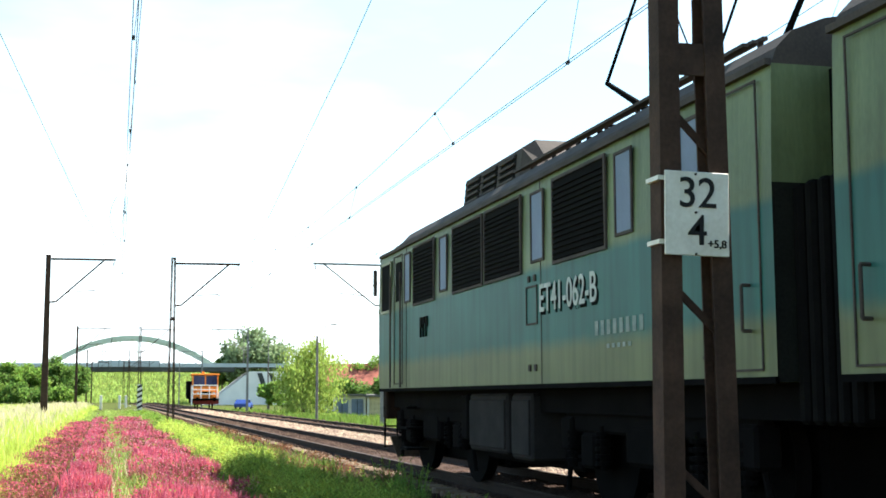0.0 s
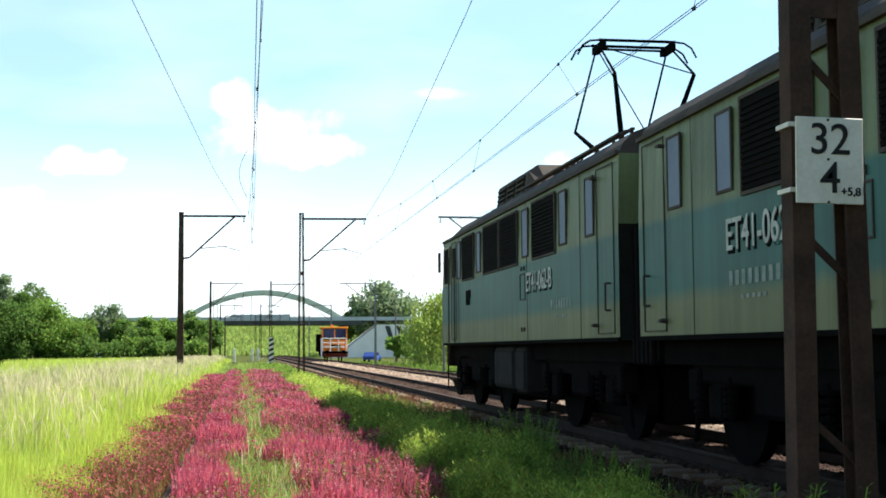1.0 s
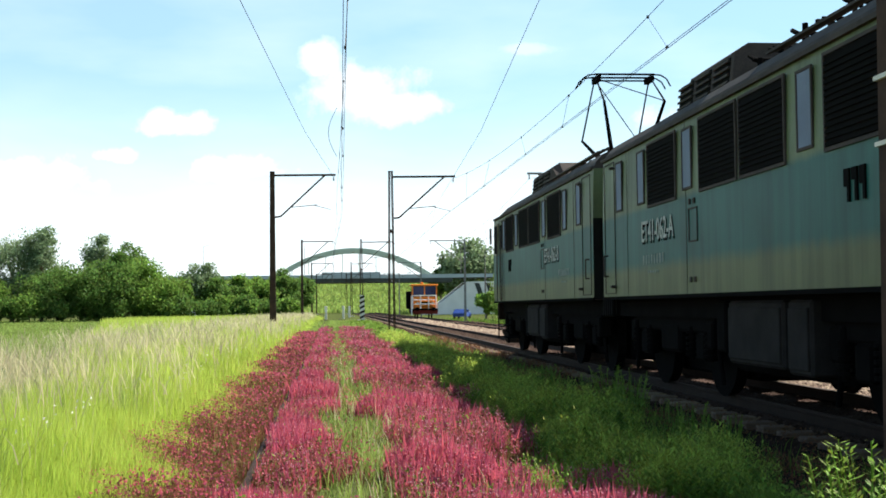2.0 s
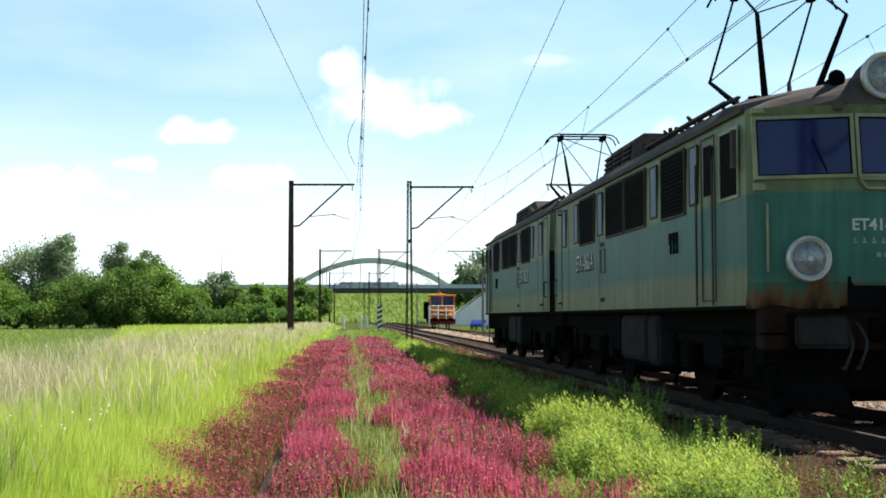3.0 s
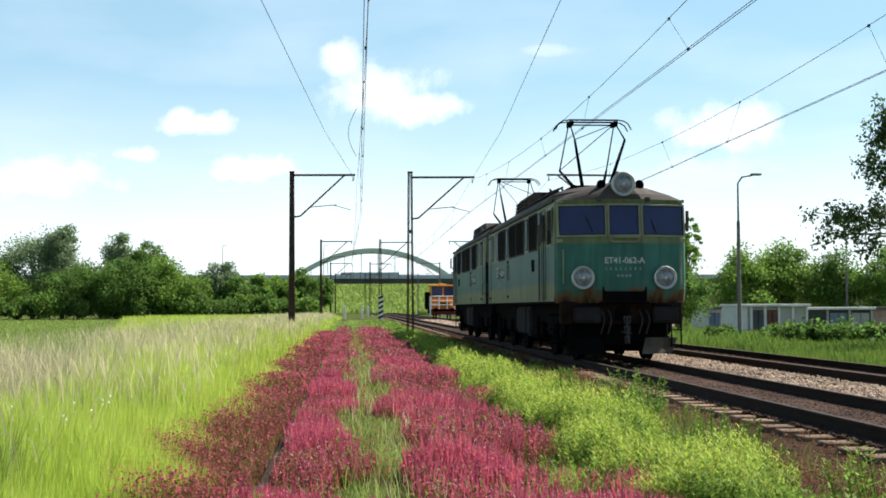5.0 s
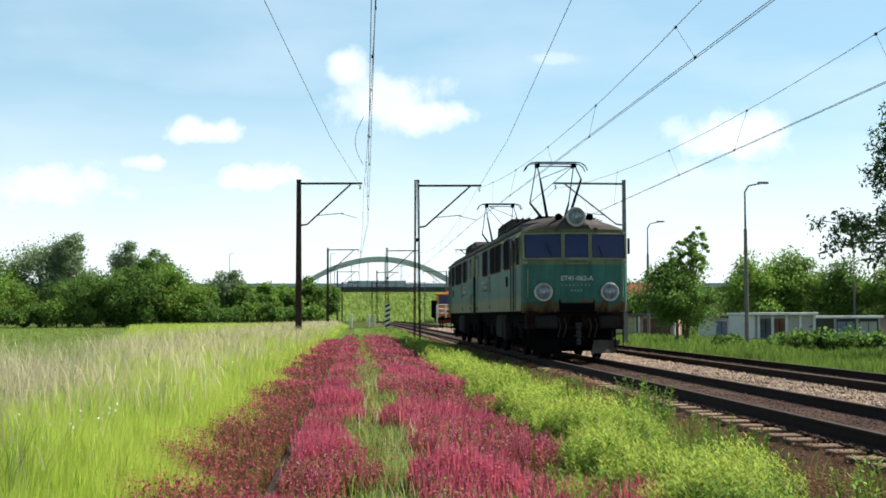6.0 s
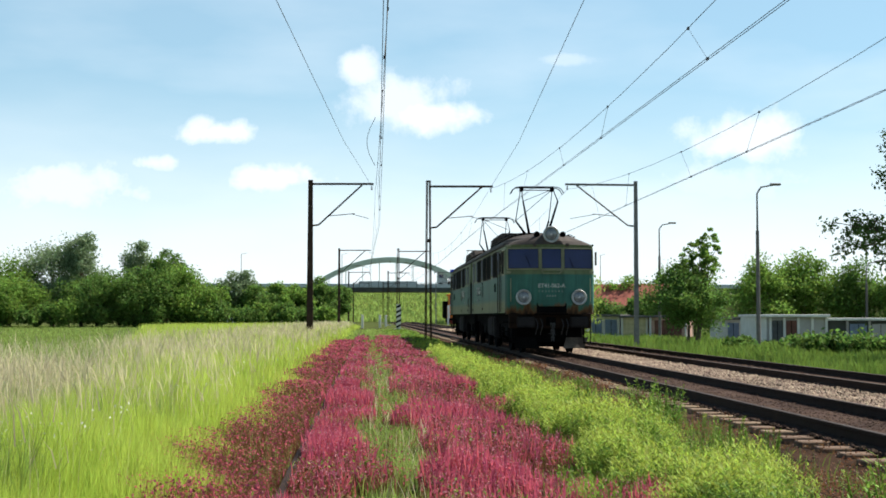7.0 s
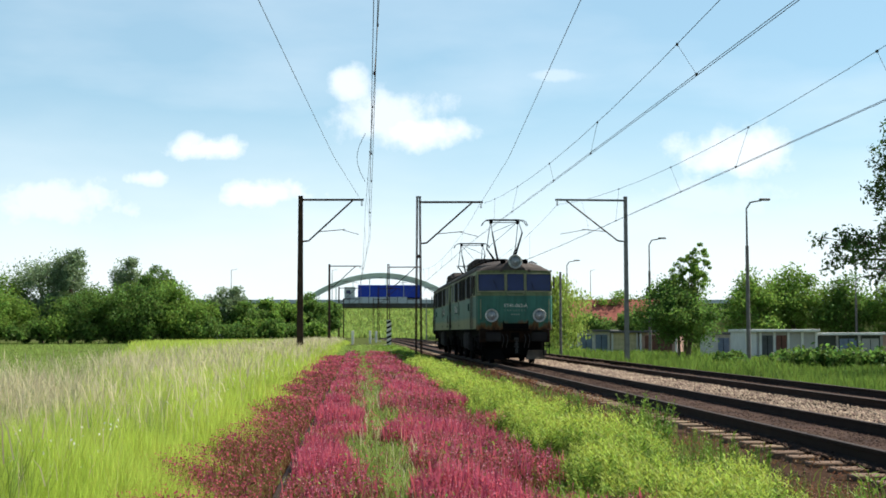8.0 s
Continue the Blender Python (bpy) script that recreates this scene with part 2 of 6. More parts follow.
SLEEPER = sleeper_mesh()
TRACKS = []
for c, lab, (l, r) in ((D1, "railway track with rusty rails on worn sleepers", (1.3, 1.95)), (D2, "second railway track on stone ballast", (1.95, 1.5))):
    tr = empty("track", lab, "track", kind="structure")
    TRACKS.append((tr, c))
    for s in (-0.755, 0.755):
        part("rail", rail_bm(c + s, -60, 318), [steel_rust, rail_top], tr, "rusty steel rail with a worn bright head")
    part("ballast_bed", bed_bm(c, -60, 318, l, r), ballast_mat, tr)
old = empty("overgrown_track", "disused track overgrown with purple flowers and grass", "track", kind="structure")
for s, z in ((-0.755, -0.015), (0.755, -0.04)):
    part("rail", rail_bm(D0 + s, -20, 150, z), [steel_rust, steel_rust], old)


stone_mat = mat("pale_ballast_stone", (0.30, 0.225, 0.17), 1.0, scale=1.2, fine=30, rgb2=(0.14, 0.10, 0.075), spec=0.05, bump=0.6, island=0.45)


def stones(n, x0, x1, y0, y1, zf, size, name, material):
    """Scattered ballast stones, small octahedral lumps."""
    y = np.exp(rng.uniform(np.log(y0), np.log(y1), n))
    x = rng.uniform(x0, x1, n)
    s = size * rng.uniform(0.6, 1.4, n) * np.maximum(1, y / 25)
    base = np.array([[1, 0, 0], [0, 1, 0], [-1, 0, 0], [0, -1, 0], [0, 0, 0.7], [0, 0, -0.7]])
    jit = base[None] * rng.uniform(0.6, 1.25, (n, 6, 1))
    a = rng.uniform(0, 6.28, n)
    ca, sa = np.cos(a)[:, None], np.sin(a)[:, None]
    vx, vy = jit[..., 0] * ca - jit[..., 1] * sa, jit[..., 0] * sa + jit[..., 1] * ca
    v = np.stack([x[:, None] + vx * s[:, None], y[:, None] + vy * s[:, None], zf(x, y)[:, None] + jit[..., 2] * s[:, None]], -1)
    f = np.array([[0, 1, 4], [1, 2, 4], [2, 3, 4], [3, 0, 4], [1, 0, 5], [2, 1, 5], [3, 2, 5], [0, 3, 5]])
    F = (np.arange(n)[:, None, None] * 6 + f[None]).reshape(-1, 3)
    ob = raw(name, v.reshape(-1, 3), F, material)
    return tagged(ob, "loose grey-brown ballast stones of the railway", "gravel", kind="stuff")


stones(16000, D1 - 1.0, D1 + 1.0, 9, 80, lambda x, y: np.full(len(x), -0.16), 0.03, "track_stones", ballast_mat)
stones(24000, D1 + 0.95, D2 - 0.9, 9, 130, lambda x, y: np.full(len(x), -0.17), 0.042, "ballast_stones", stone_mat)
stones(9000, D2 - 0.7, D2 + 1.9, 12, 110, lambda x, y: np.full(len(x), -0.17), 0.04, "ballast_stones", ballast_mat)
stones(5000, 3.6, D1 - 0.9, 8, 60, lambda x, y: ground_z(x, y), 0.03, "shoulder_stones", ballast_mat)

# ---- grass and flowers ----
def plant_mat(name, rgb, rgb2, trans=0.45, island=0.3, scale=0.6):
    return mat(name, rgb, 0.6, scale=scale, fine=3, rgb2=rgb2, trans=trans, island=island, spec=0.12)


lime = plant_mat("lime_grass", (0.52, 0.60, 0.12), (0.36, 0.47, 0.07), 0.5)
hay = plant_mat("hay_grass", (0.62, 0.53, 0.36), (0.48, 0.43, 0.25))
field_green = plant_mat("field_grass", (0.31, 0.40, 0.10), (0.21, 0.29, 0.06))
purple = plant_mat("purple_flower", (0.52, 0.105, 0.165), (0.34, 0.07, 0.10), 0.45)
russet = plant_mat("russet_stem", (0.22, 0.085, 0.05), (0.14, 0.085, 0.035), 0.35)
herb = plant_mat("herb_leaf", (0.25, 0.355, 0.052), (0.095, 0.175, 0.028), 0.42, 0.42, 1.6)
herb_pale = plant_mat("herb_shoot_tip", (0.40, 0.47, 0.075), (0.25, 0.34, 0.05), 0.42, 0.4, 1.6)
umbel = plant_mat("white_umbel", (0.7, 0.7, 0.62), (0.6, 0.6, 0.5))
pink = plant_mat("pink_fleck", (0.62, 0.28, 0.34), (0.50, 0.20, 0.25))
verge = plant_mat("verge_grass", (0.17, 0.25, 0.045), (0.10, 0.17, 0.03))
yellow_flower = plant_mat("yellow_flower", (0.55, 0.48, 0.10), (0.40, 0.38, 0.08))


def blades(name, x, y, z, h, w, bend, material, label, category="grass"):
    """Bent tapering blades, one per point: five vertices, three triangles each."""
    n = len(x)
    a = rng.uniform(0, 6.283, n)
    d = rng.uniform(0, 6.283, n)
    ax, ay = np.cos(a) * w / 2, np.sin(a) * w / 2
    bxx, byy = np.cos(d) * bend * h, np.sin(d) * bend * h
    v = np.empty((n, 5, 3))
    for k, (s, t, u) in enumerate(((-1, 0, 0), (1, 0, 0), (-0.8, 0.55, 0.3), (0.8, 0.55, 0.3), (0, 1, 1))):
        v[:, k, 0], v[:, k, 1], v[:, k, 2] = x + s * ax + u * bxx, y + s * ay + u * byy, z + t * h
    f = np.array([[0, 1, 3], [0, 3, 2], [2, 3, 4]])
    ob = raw(name, v.reshape(-1, 3), (np.arange(n)[:, None, None] * 5 + f[None]).reshape(-1, 3), material)
    return tagged(ob, label, category, kind="stuff")


def flecks(name, x, y, z, s, material, label, category):
    """Small tilted four-sided leaves or petals, one per point."""
    n = len(x)
    u = rng.normal(size=(n, 3))
    u /= np.linalg.norm(u, axis=1)[:, None]
    w = np.cross(u, rng.normal(size=(n, 3)))
    w /= np.linalg.norm(w, axis=1)[:, None]
    c = np.stack([x, y, z], 1)
    s = np.asarray(s)[:, None] if np.ndim(s) else s
    v = np.stack([c - u * s, c - w * s * 0.55, c + u * s, c + w * s * 0.55], 1)
    i = np.arange(n)[:, None] * 4
    F = np.concatenate([i + [[0, 1, 2]], i + [[0, 2, 3]]], 1).reshape(-1, 3)
    ob = raw(name, v.reshape(-1, 3), F, material)
    return tagged(ob, label, category, kind="stuff")


def scatter(n, y0, y1, x0, x1, power=1.0):
    """Points thinning out with distance; x0 and x1 are functions of y."""
    y = np.exp(rng.uniform(np.log(y0), np.log(y1), n))
    a, b = x0(y), x1(y)
    return a + (b - a) * rng.uniform(0, 1, n) ** power, y


def wob(y, k=0.0):
    return 0.18 * np.sin(y * 0.9 + k) + 0.12 * np.sin(y * 2.3 + 2 * k) + 0.08 * np.sin(y * 5.1 + 3 * k)


def clump(x, y, f=1.3, k=0.0):
    """Uneven patches from 0 to 1."""
    return np.clip(0.5 + 0.28 * np.sin(x * 2.1 * f + 1.3 * np.sin(y * 0.7 * f + k)) + 0.28 * np.sin(y * 1.1 * f + 1.7 * np.sin(x * 1.3 * f + k)) + 0.2 * np.sin(3.3 * f * x + 2.7 * f * y + k), 0, 1)


def shoots(x, y, h, grow_w):
    """Upright shoots with narrow leaves that point up and out, paler at the tip."""
    n, per = len(x), 18
    lean, la = rng.uniform(0, 0.25, n) * h, rng.uniform(0, 6.283, n)
    tx, ty = np.cos(la) * lean, np.sin(la) * lean
    k = np.tile(np.arange(per), n)
    i = np.repeat(np.arange(n), per)
    t = 0.15 + 0.85 * k / (per - 1)
    z0 = ground_z(x, y) - 0.01
    px, py, pz = x[i] + tx[i] * t, y[i] + ty[i] * t, z0[i] + h[i] * t
    a = k * 2.4 + rng.uniform(0, 6.283, n)[i] + rng.normal(0, 0.3, n * per)
    L = (0.028 + 0.10 * h[i]) * (1.15 - 0.55 * t) * rng.uniform(0.7, 1.2, n * per)
    up = rng.uniform(0.35, 0.9, n * per) * (0.6 + 0.6 * t)
    ux, uy = np.cos(a) * L, np.sin(a) * L
    wx, wy = -np.sin(a) * L * 0.15 * grow_w[i], np.cos(a) * L * 0.15 * grow_w[i]
    v = np.stack([np.stack([px, py, pz], 1), np.stack([px + ux * 0.5 + wx, py + uy * 0.5 + wy, pz + L * up * 0.6], 1),
                  np.stack([px + ux, py + uy, pz + L * up], 1), np.stack([px + ux * 0.5 - wx, py + uy * 0.5 - wy, pz + L * up * 0.6], 1)], 1)
    for sel, m, lab in ((t < 0.72, herb, "leafy green shoots of wild herbs"), (t >= 0.72, herb_pale, "pale yellow-green tips of herb shoots")):
        w = v[sel]
        j = np.arange(len(w))[:, None] * 4
        F = np.concatenate([j + [[0, 1, 2]], j + [[0, 2, 3]]], 1).reshape(-1, 3)
        tagged(raw("herb_shoots", w.reshape(-1, 3), F, m), lab, "herbs", kind="stuff")


def grow():
    far = lambda y: np.maximum(1.0, y / 13)
    edge = lambda y: -1.2 + wob(y)
    # tall lime grass at the path's edge, then the taller hay-coloured meadow
    x, y = scatter(125000, 6.5, 170, lambda y: np.minimum(-3.0, -0.17 * y - 0.8), edge, 0.6)
    d = edge(y) - x
    h = np.clip(0.14 + d * 0.42, 0.12, 0.62) * rng.uniform(0.7, 1.25, len(x))
    blades("lime_grass", x, y, ground_z(x, y) - 0.02, h, 0.0066 * far(y), rng.uniform(0.03, 0.36, len(x)), lime, "bright lime-green long grass beside the path")
    x, y = scatter(110000, 7, 190, lambda y: -0.33 * y - 4, lambda y: -1.9 - 0.02 * y + wob(y, 2))
    mown = np.clip((-x - 9.0 - 0.8 * wob(y * 0.3, 5)) / 2.0, 0, 1)
    h = rng.uniform(0.35, 0.72, len(x)) * (1 - 0.72 * mown)
    blades("meadow_grass", x, y, ground_z(x, y) - 0.02, h, 0.007 * far(y), rng.uniform(0.03, 0.35, len(x)), field_green, "green meadow grass of the open field")
    x, y = scatter(76000, 7, 155, lambda y: np.maximum(-0.30 * y - 3, -11.5 - 0.02 * y), lambda y: -1.75 + wob(y, 1), 0.85)
    keep = rng.uniform(size=len(x)) < (0.14 + 0.86 * clump(x * 0.55, y * 0.4, 1, 4) ** 1.4) * np.clip((y - 4) / 7, 0.3, 1) * np.clip((-x - 1.6) / 2.2 + y / 60, 0.06, 1) * np.clip((9.5 + x) / 4, 0.05, 1)
    x, y = x[keep], y[keep]
    h = rng.uniform(0.45, 0.95, len(x))
    blades("hay_stems", x, y, ground_z(x, y), h, 0.0032 * far(y) ** 0.8, rng.uniform(0.02, 0.28, len(x)), hay, "dry straw-coloured meadow grass with feathery heads")
    m = rng.uniform(size=len(x)) < 0.45
    x, y, h = x[m], y[m], h[m]
    blades("grass_heads", x + rng.normal(0, 0.05, len(x)), y, ground_z(x, y) + h * 0.68, h * rng.uniform(0.2, 0.42, len(x)), 0.009 * far(y) ** 0.75, rng.uniform(0.2, 0.9, len(x)), hay, "pale feathery seed heads of meadow grass", "grass heads")
    x, y = scatter(900, 8, 40, lambda y: -0.2 * y - 1.5, lambda y: -1.8 + 0 * y)
    m = clump(x, y, 0.9, 6) > 0.62
    x, y = x[m], y[m]
    flecks("white_umbels", x, y, ground_z(x, y) + rng.uniform(0.35, 0.62, len(x)), 0.014 * far(y) ** 0.5, umbel, "small white umbel flowers in the meadow", "wild flowers")
    # two strips of purple flowers over the old rails
    for k, (xa, xb) in enumerate(((-0.66, -0.08), (0.52, 1.85))):
        n = 44000 if k == 0 else 74000
        x, y = scatter(n, 6.5, 75, lambda y: xa + wob(y, 3 + k) * (0.15 if k == 0 else 0.75), lambda y: xb + wob(y, 5 + k) * (0.8 if k == 0 else 1.1))
        c = clump(x, y, 1.1, k)
        gap = np.abs(x - (D0 - 0.755)) < 0.04
        m = (rng.uniform(size=n) < 0.14 + 0.86 * np.clip(c * 2.2 - 0.2, 0, 1)) & ~gap & (rng.uniform(size=n) < np.clip(1.8 - y / 55, 0.2, 1))
        x, y, c = x[m], y[m], c[m]
        h = (0.08 + 0.11 * c) * rng.uniform(0.6, 1.3, len(x))
        blades("russet_stems", x, y, ground_z(x, y) - 0.01, h, 0.006 * far(y), rng.uniform(0.1, 0.5, len(x)), russet, "russet stems of low flowering plants", "wild flowers")
        rus = (clump(x, y, 0.7, 9 + k) > 0.6) & (rng.uniform(size=len(x)) < 0.75)
        flecks("faded_flowers", x[rus], y[rus], ground_z(x[rus], y[rus]) + (h * rng.uniform(0.5, 1.1, len(x)))[rus], 0.015 * far(y[rus]) ** 0.9, russet, "faded russet flower heads among the purple ones", "wild flowers")
        # Pale pink flecks: highlights on the flower heads put into colour.
        lit = rng.uniform(size=len(x)) < 0.12
        flecks("pink_flowers", x[lit], y[lit], ground_z(x[lit], y[lit]) + h[lit] * 1.05, 0.011 * far(y[lit]) ** 0.9, pink, "pale pink flecks drawn as highlights on the purple flowers", "wild flowers")
        x, y, h = x[~rus], y[~rus], h[~rus]
        spike = rng.uniform(size=len(x)) < 0.62
        blades("flower_spikes", x[spike], y[spike], ground_z(x[spike], y[spike]) + h[spike] * 0.3, h[spike] * rng.uniform(0.7, 1.35, spike.sum()), 0.017 * far(y[spike]) ** 0.9, rng.uniform(0.05, 0.35, spike.sum()), purple, "upright magenta flower spikes over the old rails", "wild flowers")
        flecks("purple_flowers", x, y, ground_z(x, y) + h * rng.uniform(0.55, 1.15, len(x)), 0.0125 * far(y) ** 0.9 * rng.uniform(0.7, 1.3, len(x)), purple, "dense magenta-purple wild flowers over the old rails", "wild flowers")
        tips = rng.uniform(size=len(x)) < 0.22
        flecks("pale_buds", x[tips], y[tips], ground_z(x[tips], y[tips]) + h[tips] * 1.25, 0.008 * far(y[tips]) ** 0.8, pink, "tiny pale pink buds on the flower spikes", "wild flowers")
        leafy = (clump(x, y, 1.7, 21 + k) > 0.74) & (rng.uniform(size=len(x)) < 0.35)
        flecks("green_tufts", x[leafy], y[leafy], ground_z(x[leafy], y[leafy]) + h[leafy] * rng.uniform(0.7, 1.5, leafy.sum()), 0.018 * far(y[leafy]) ** 0.8, herb, "yellow-green leaf tufts among the flowers", "herbs")
        m = rng.uniform(size=len(x)) < 0.025
        blades("strip_grass", x[m], y[m], ground_z(x[m], y[m]) - 0.01, rng.uniform(0.10, 0.24, m.sum()), 0.0055 * far(y[m]), rng.uniform(0.05, 0.4, m.sum()), hay, "thin pale grass stems among the purple flowers")
    # yellow-green middle and thin cover over the path
    x, y = scatter(85000, 6.5, 120, lambda y: -1.35 + 0 * y, lambda y: 2.1 + 0.02 * y)
    mid = np.exp(-((x - 0.25 - 0.8 * wob(y, 4)) / 0.34) ** 2) + 0.10 + 0.9 * (x > 1.8) + np.clip((y - 22) / 40, 0, 0.8)
    m = rng.uniform(size=len(x)) < np.clip(0.10 + 0.9 * mid * clump(x, y, 1.6, 7), 0, 1)
    x, y = x[m], y[m]
    blades("path_grass", x, y, ground_z(x, y) - 0.01, rng.uniform(0.04, 0.20, len(x)) * (0.45 + clump(x, y, 2.0, 3)), 0.009 * far(y), rng.uniform(0.2, 0.8, len(x)), field_green, "yellow-green grass between the flower strips")
    x, y = scatter(34000, 6.5, 60, lambda y: -1.65 + wob(y, 1.5), lambda y: -0.64 + 0 * y)
    m = rng.uniform(size=len(x)) < 0.25 + clump(x, y, 1.4, 2)
    x, y = x[m], y[m]
    h = rng.uniform(0.08, 0.26, len(x))
    blades("russet_fringe", x, y, ground_z(x, y) - 0.01, h, 0.007 * far(y), rng.uniform(0.1, 0.5, len(x)), russet, "russet-brown stems at the edge of the flowers", "wild flowers")
    m = rng.uniform(size=len(x)) < 0.45
    flecks("edge_flowers", x[m], y[m], ground_z(x[m], y[m]) + h[m], 0.014 * far(y[m]) ** 0.9, purple, "scattered purple flowers at the edge of the strip", "wild flowers")
    m = rng.uniform(size=len(x)) < 0.4
    flecks("edge_seed_heads", x[m], y[m], ground_z(x[m], y[m]) + h[m] * 0.9, 0.014 * far(y[m]) ** 0.9, russet, "brown seed heads at the edge of the strip", "wild flowers")
    x, y = scatter(3200, 6.5, 60, lambda y: -0.15 + 0.7 * wob(y, 6), lambda y: 0.75 + wob(y, 4))
    m = rng.uniform(size=len(x)) < clump(x, y, 1.9, 12) ** 1.3
    x, y = x[m], y[m]
    h = rng.uniform(0.08, 0.24, len(x))
    blades("russet_tufts", x, y, ground_z(x, y) - 0.01, h, 0.007 * far(y), rng.uniform(0.1, 0.5, len(x)), russet, "russet tufts in the grass between the flower strips", "wild flowers")
    flecks("tuft_heads", x, y, ground_z(x, y) + h, 0.013 * far(y) ** 0.9, purple, "loose purple heads in the grass between the flower strips", "wild flowers")
    x, y = scatter(450, 6.5, 40, lambda y: -0.1 + 0.5 * wob(y, 6), lambda y: 0.65 + 0.6 * wob(y, 4))
    blades("pale_stems", x, y, ground_z(x, y) - 0.01, rng.uniform(0.12, 0.34, len(x)), 0.006 * far(y), rng.uniform(0.05, 0.4, len(x)), hay, "pale dry stems between the flower strips")
    # leafy herbs between the path and the track
    x, y = scatter(46000, 6.5, 110, lambda y: 1.55 + wob(y, 8) + 0 * y, lambda y: 3.1 + wob(y, 9) * 0.6 + np.clip((y - 22) / 40, 0, 0.9))
    c = clump(x, y, 0.8, 11)
    m = rng.uniform(size=len(x)) < np.where(y < 26, 0.25 + 0.45 * c, 0.35 + 0.65 * c)
    x, y, c = x[m], y[m], c[m]
    h = (0.08 + 0.20 * c * np.exp(-((x - 2.5) / 0.8) ** 2)) * rng.uniform(0.6, 1.3, len(x))
    blades("herb_stems", x, y, ground_z(x, y) - 0.02, h, 0.010 * far(y), rng.uniform(0.1, 0.6, len(x)), herb, "bright green herbs between path and track", "herbs")
    flecks("herb_leaves", x, y, ground_z(x, y) + h * rng.uniform(0.3, 1.05, len(x)), 0.017 * far(y) ** 0.9, herb, "small leaves of bright green herbs", "herbs")
    # upright leafy shoots gathered in clumps
    x, y = scatter(19000, 7.2, 52, lambda y: 1.55 + 0.7 * wob(y, 8), lambda y: 3.15 + wob(y, 9) * 0.8 + np.clip((y - 22) / 40, 0, 0.6))
    c = clump(x, y, 1.9, 14) * np.clip((x - 1.45) / 0.5, 0.25, 1) * np.clip((3.4 - x) / 0.6, 0.15, 1)
    m = rng.uniform(size=len(x)) < np.clip(c * 2.6 - 0.75, 0.02, 1)
    x, y, c = x[m], y[m], c[m]
    shoots(x, y, (0.09 + 0.30 * c) * rng.uniform(0.6, 1.35, len(x)), far(y) ** 0.7)
    # thin cover and low rusty weeds on the bare shoulder
    x, y = scatter(2600, 8, 40, lambda y: 3.2 + 0 * y, lambda y: 4.6 + 0 * y)
    c = clump(x, y, 1.3, 31)
    m = rng.uniform(size=len(x)) < np.clip(c * 2.4 - 1.65, 0.0, 1)
    shoots(x[m], y[m], (0.07 + 0.12 * c[m]) * rng.uniform(0.7, 1.25, m.sum()), far(y[m]) ** 0.7)
    # taller leafy weeds near the track
    for wx, wy, wh in ((2.6, 15.5, 0.55), (3.1, 14.2, 0.6), (2.2, 17.5, 0.5), (3.1, 13.2, 0.62), (2.9, 12.6, 0.45), (1.9, 19.5, 0.45), (3.4, 14.6, 0.5), (3.2, 11.2, 0.42), (2.9, 9.6, 0.36), (2.32, 5.6, 0.56), (2.46, 5.7, 0.62), (2.66, 5.6, 0.60), (2.4, 21.5, 0.45), (3.75, 11.9, 0.34), (2.75, 10.4, 0.36)):
        weed(wx, wy, wh)
    # verge beyond the second track
    x, y = scatter(52000, 20, 150, lambda y: 12.0 + 0 * y, lambda y: np.maximum(16.0, 0.42 * y + 3))
    c = clump(x * 0.5, y * 0.4, 1, 3)
    blades("verge_grass", x, y, ground_z(x, y) - 0.02, (0.2 + 0.35 * c) * rng.uniform(0.6, 1.3, len(x)), 0.010 * far(y), rng.uniform(0.1, 0.5, len(x)), verge, "fresh green long grass on the railway verge")
    # grass of the far slope beyond the bridge
    y = rng.uniform(322, 730, 36000)
    x = rng.uniform(-0.14, 0.16, 36000) * y
    blades("far_meadow", x, y, ground_z(x, y) - 0.1, rng.uniform(0.6, 1.4, len(x)), 0.6, rng.uniform(0.1, 0.5, len(x)), field_green, "pale green grass on the slope beyond the bridge")
    # the same cover behind the camera
    y = rng.uniform(-28, 6.5, 26000)
    x = rng.uniform(-16, 3.2, 26000)
    h = rng.uniform(0.08, 0.25, len(x)) + 0.3 * (x < -1.6)
    blades("rear_grass", x, y, ground_z(x, y) - 0.01, h, 0.016, rng.uniform(0.1, 0.5, len(x)), lime, "green meadow grass around the path")
    y = rng.uniform(-28, 6.5, 24000)
    x = np.where(rng.uniform(size=24000) < 0.35, rng.uniform(-0.65, 0.03, 24000), rng.uniform(0.42, 1.85, 24000))
    flecks("rear_flowers", x, y, ground_z(x, y) + rng.uniform(0.05, 0.2, len(x)), 0.026, purple, "purple wild flowers along the old rails", "wild flowers")
    # thin weeds along the ballast shoulder
    x, y = scatter(8000, 8, 60, lambda y: 3.0 + 0 * y, lambda y: 4.45 + 0 * y)
    m = rng.uniform(size=len(x)) < clump(x, y, 1.0, 5) ** 1.4
    x, y = x[m], y[m]
    blades("shoulder_grass", x, y, ground_z(x, y) - 0.01, rng.uniform(0.06, 0.26, len(x)), 0.009 * far(y), rng.uniform(0.1, 0.6, len(x)), verge, "sparse darker grass on the ballast shoulder")
    x, y = scatter(40000, 7.5, 60, lambda y: 3.0 + 0 * y, lambda y: 4.95 + 0 * y)
    m = rng.uniform(size=len(x)) < clump(x, y, 1.2, 9) ** 1.3
    x, y = x[m], y[m]
    flecks("russet_weeds", x, y, ground_z(x, y) + rng.uniform(0, 0.14, len(x)), 0.013 * far(y), russet, "low russet weeds on the ballast shoulder", "weeds")


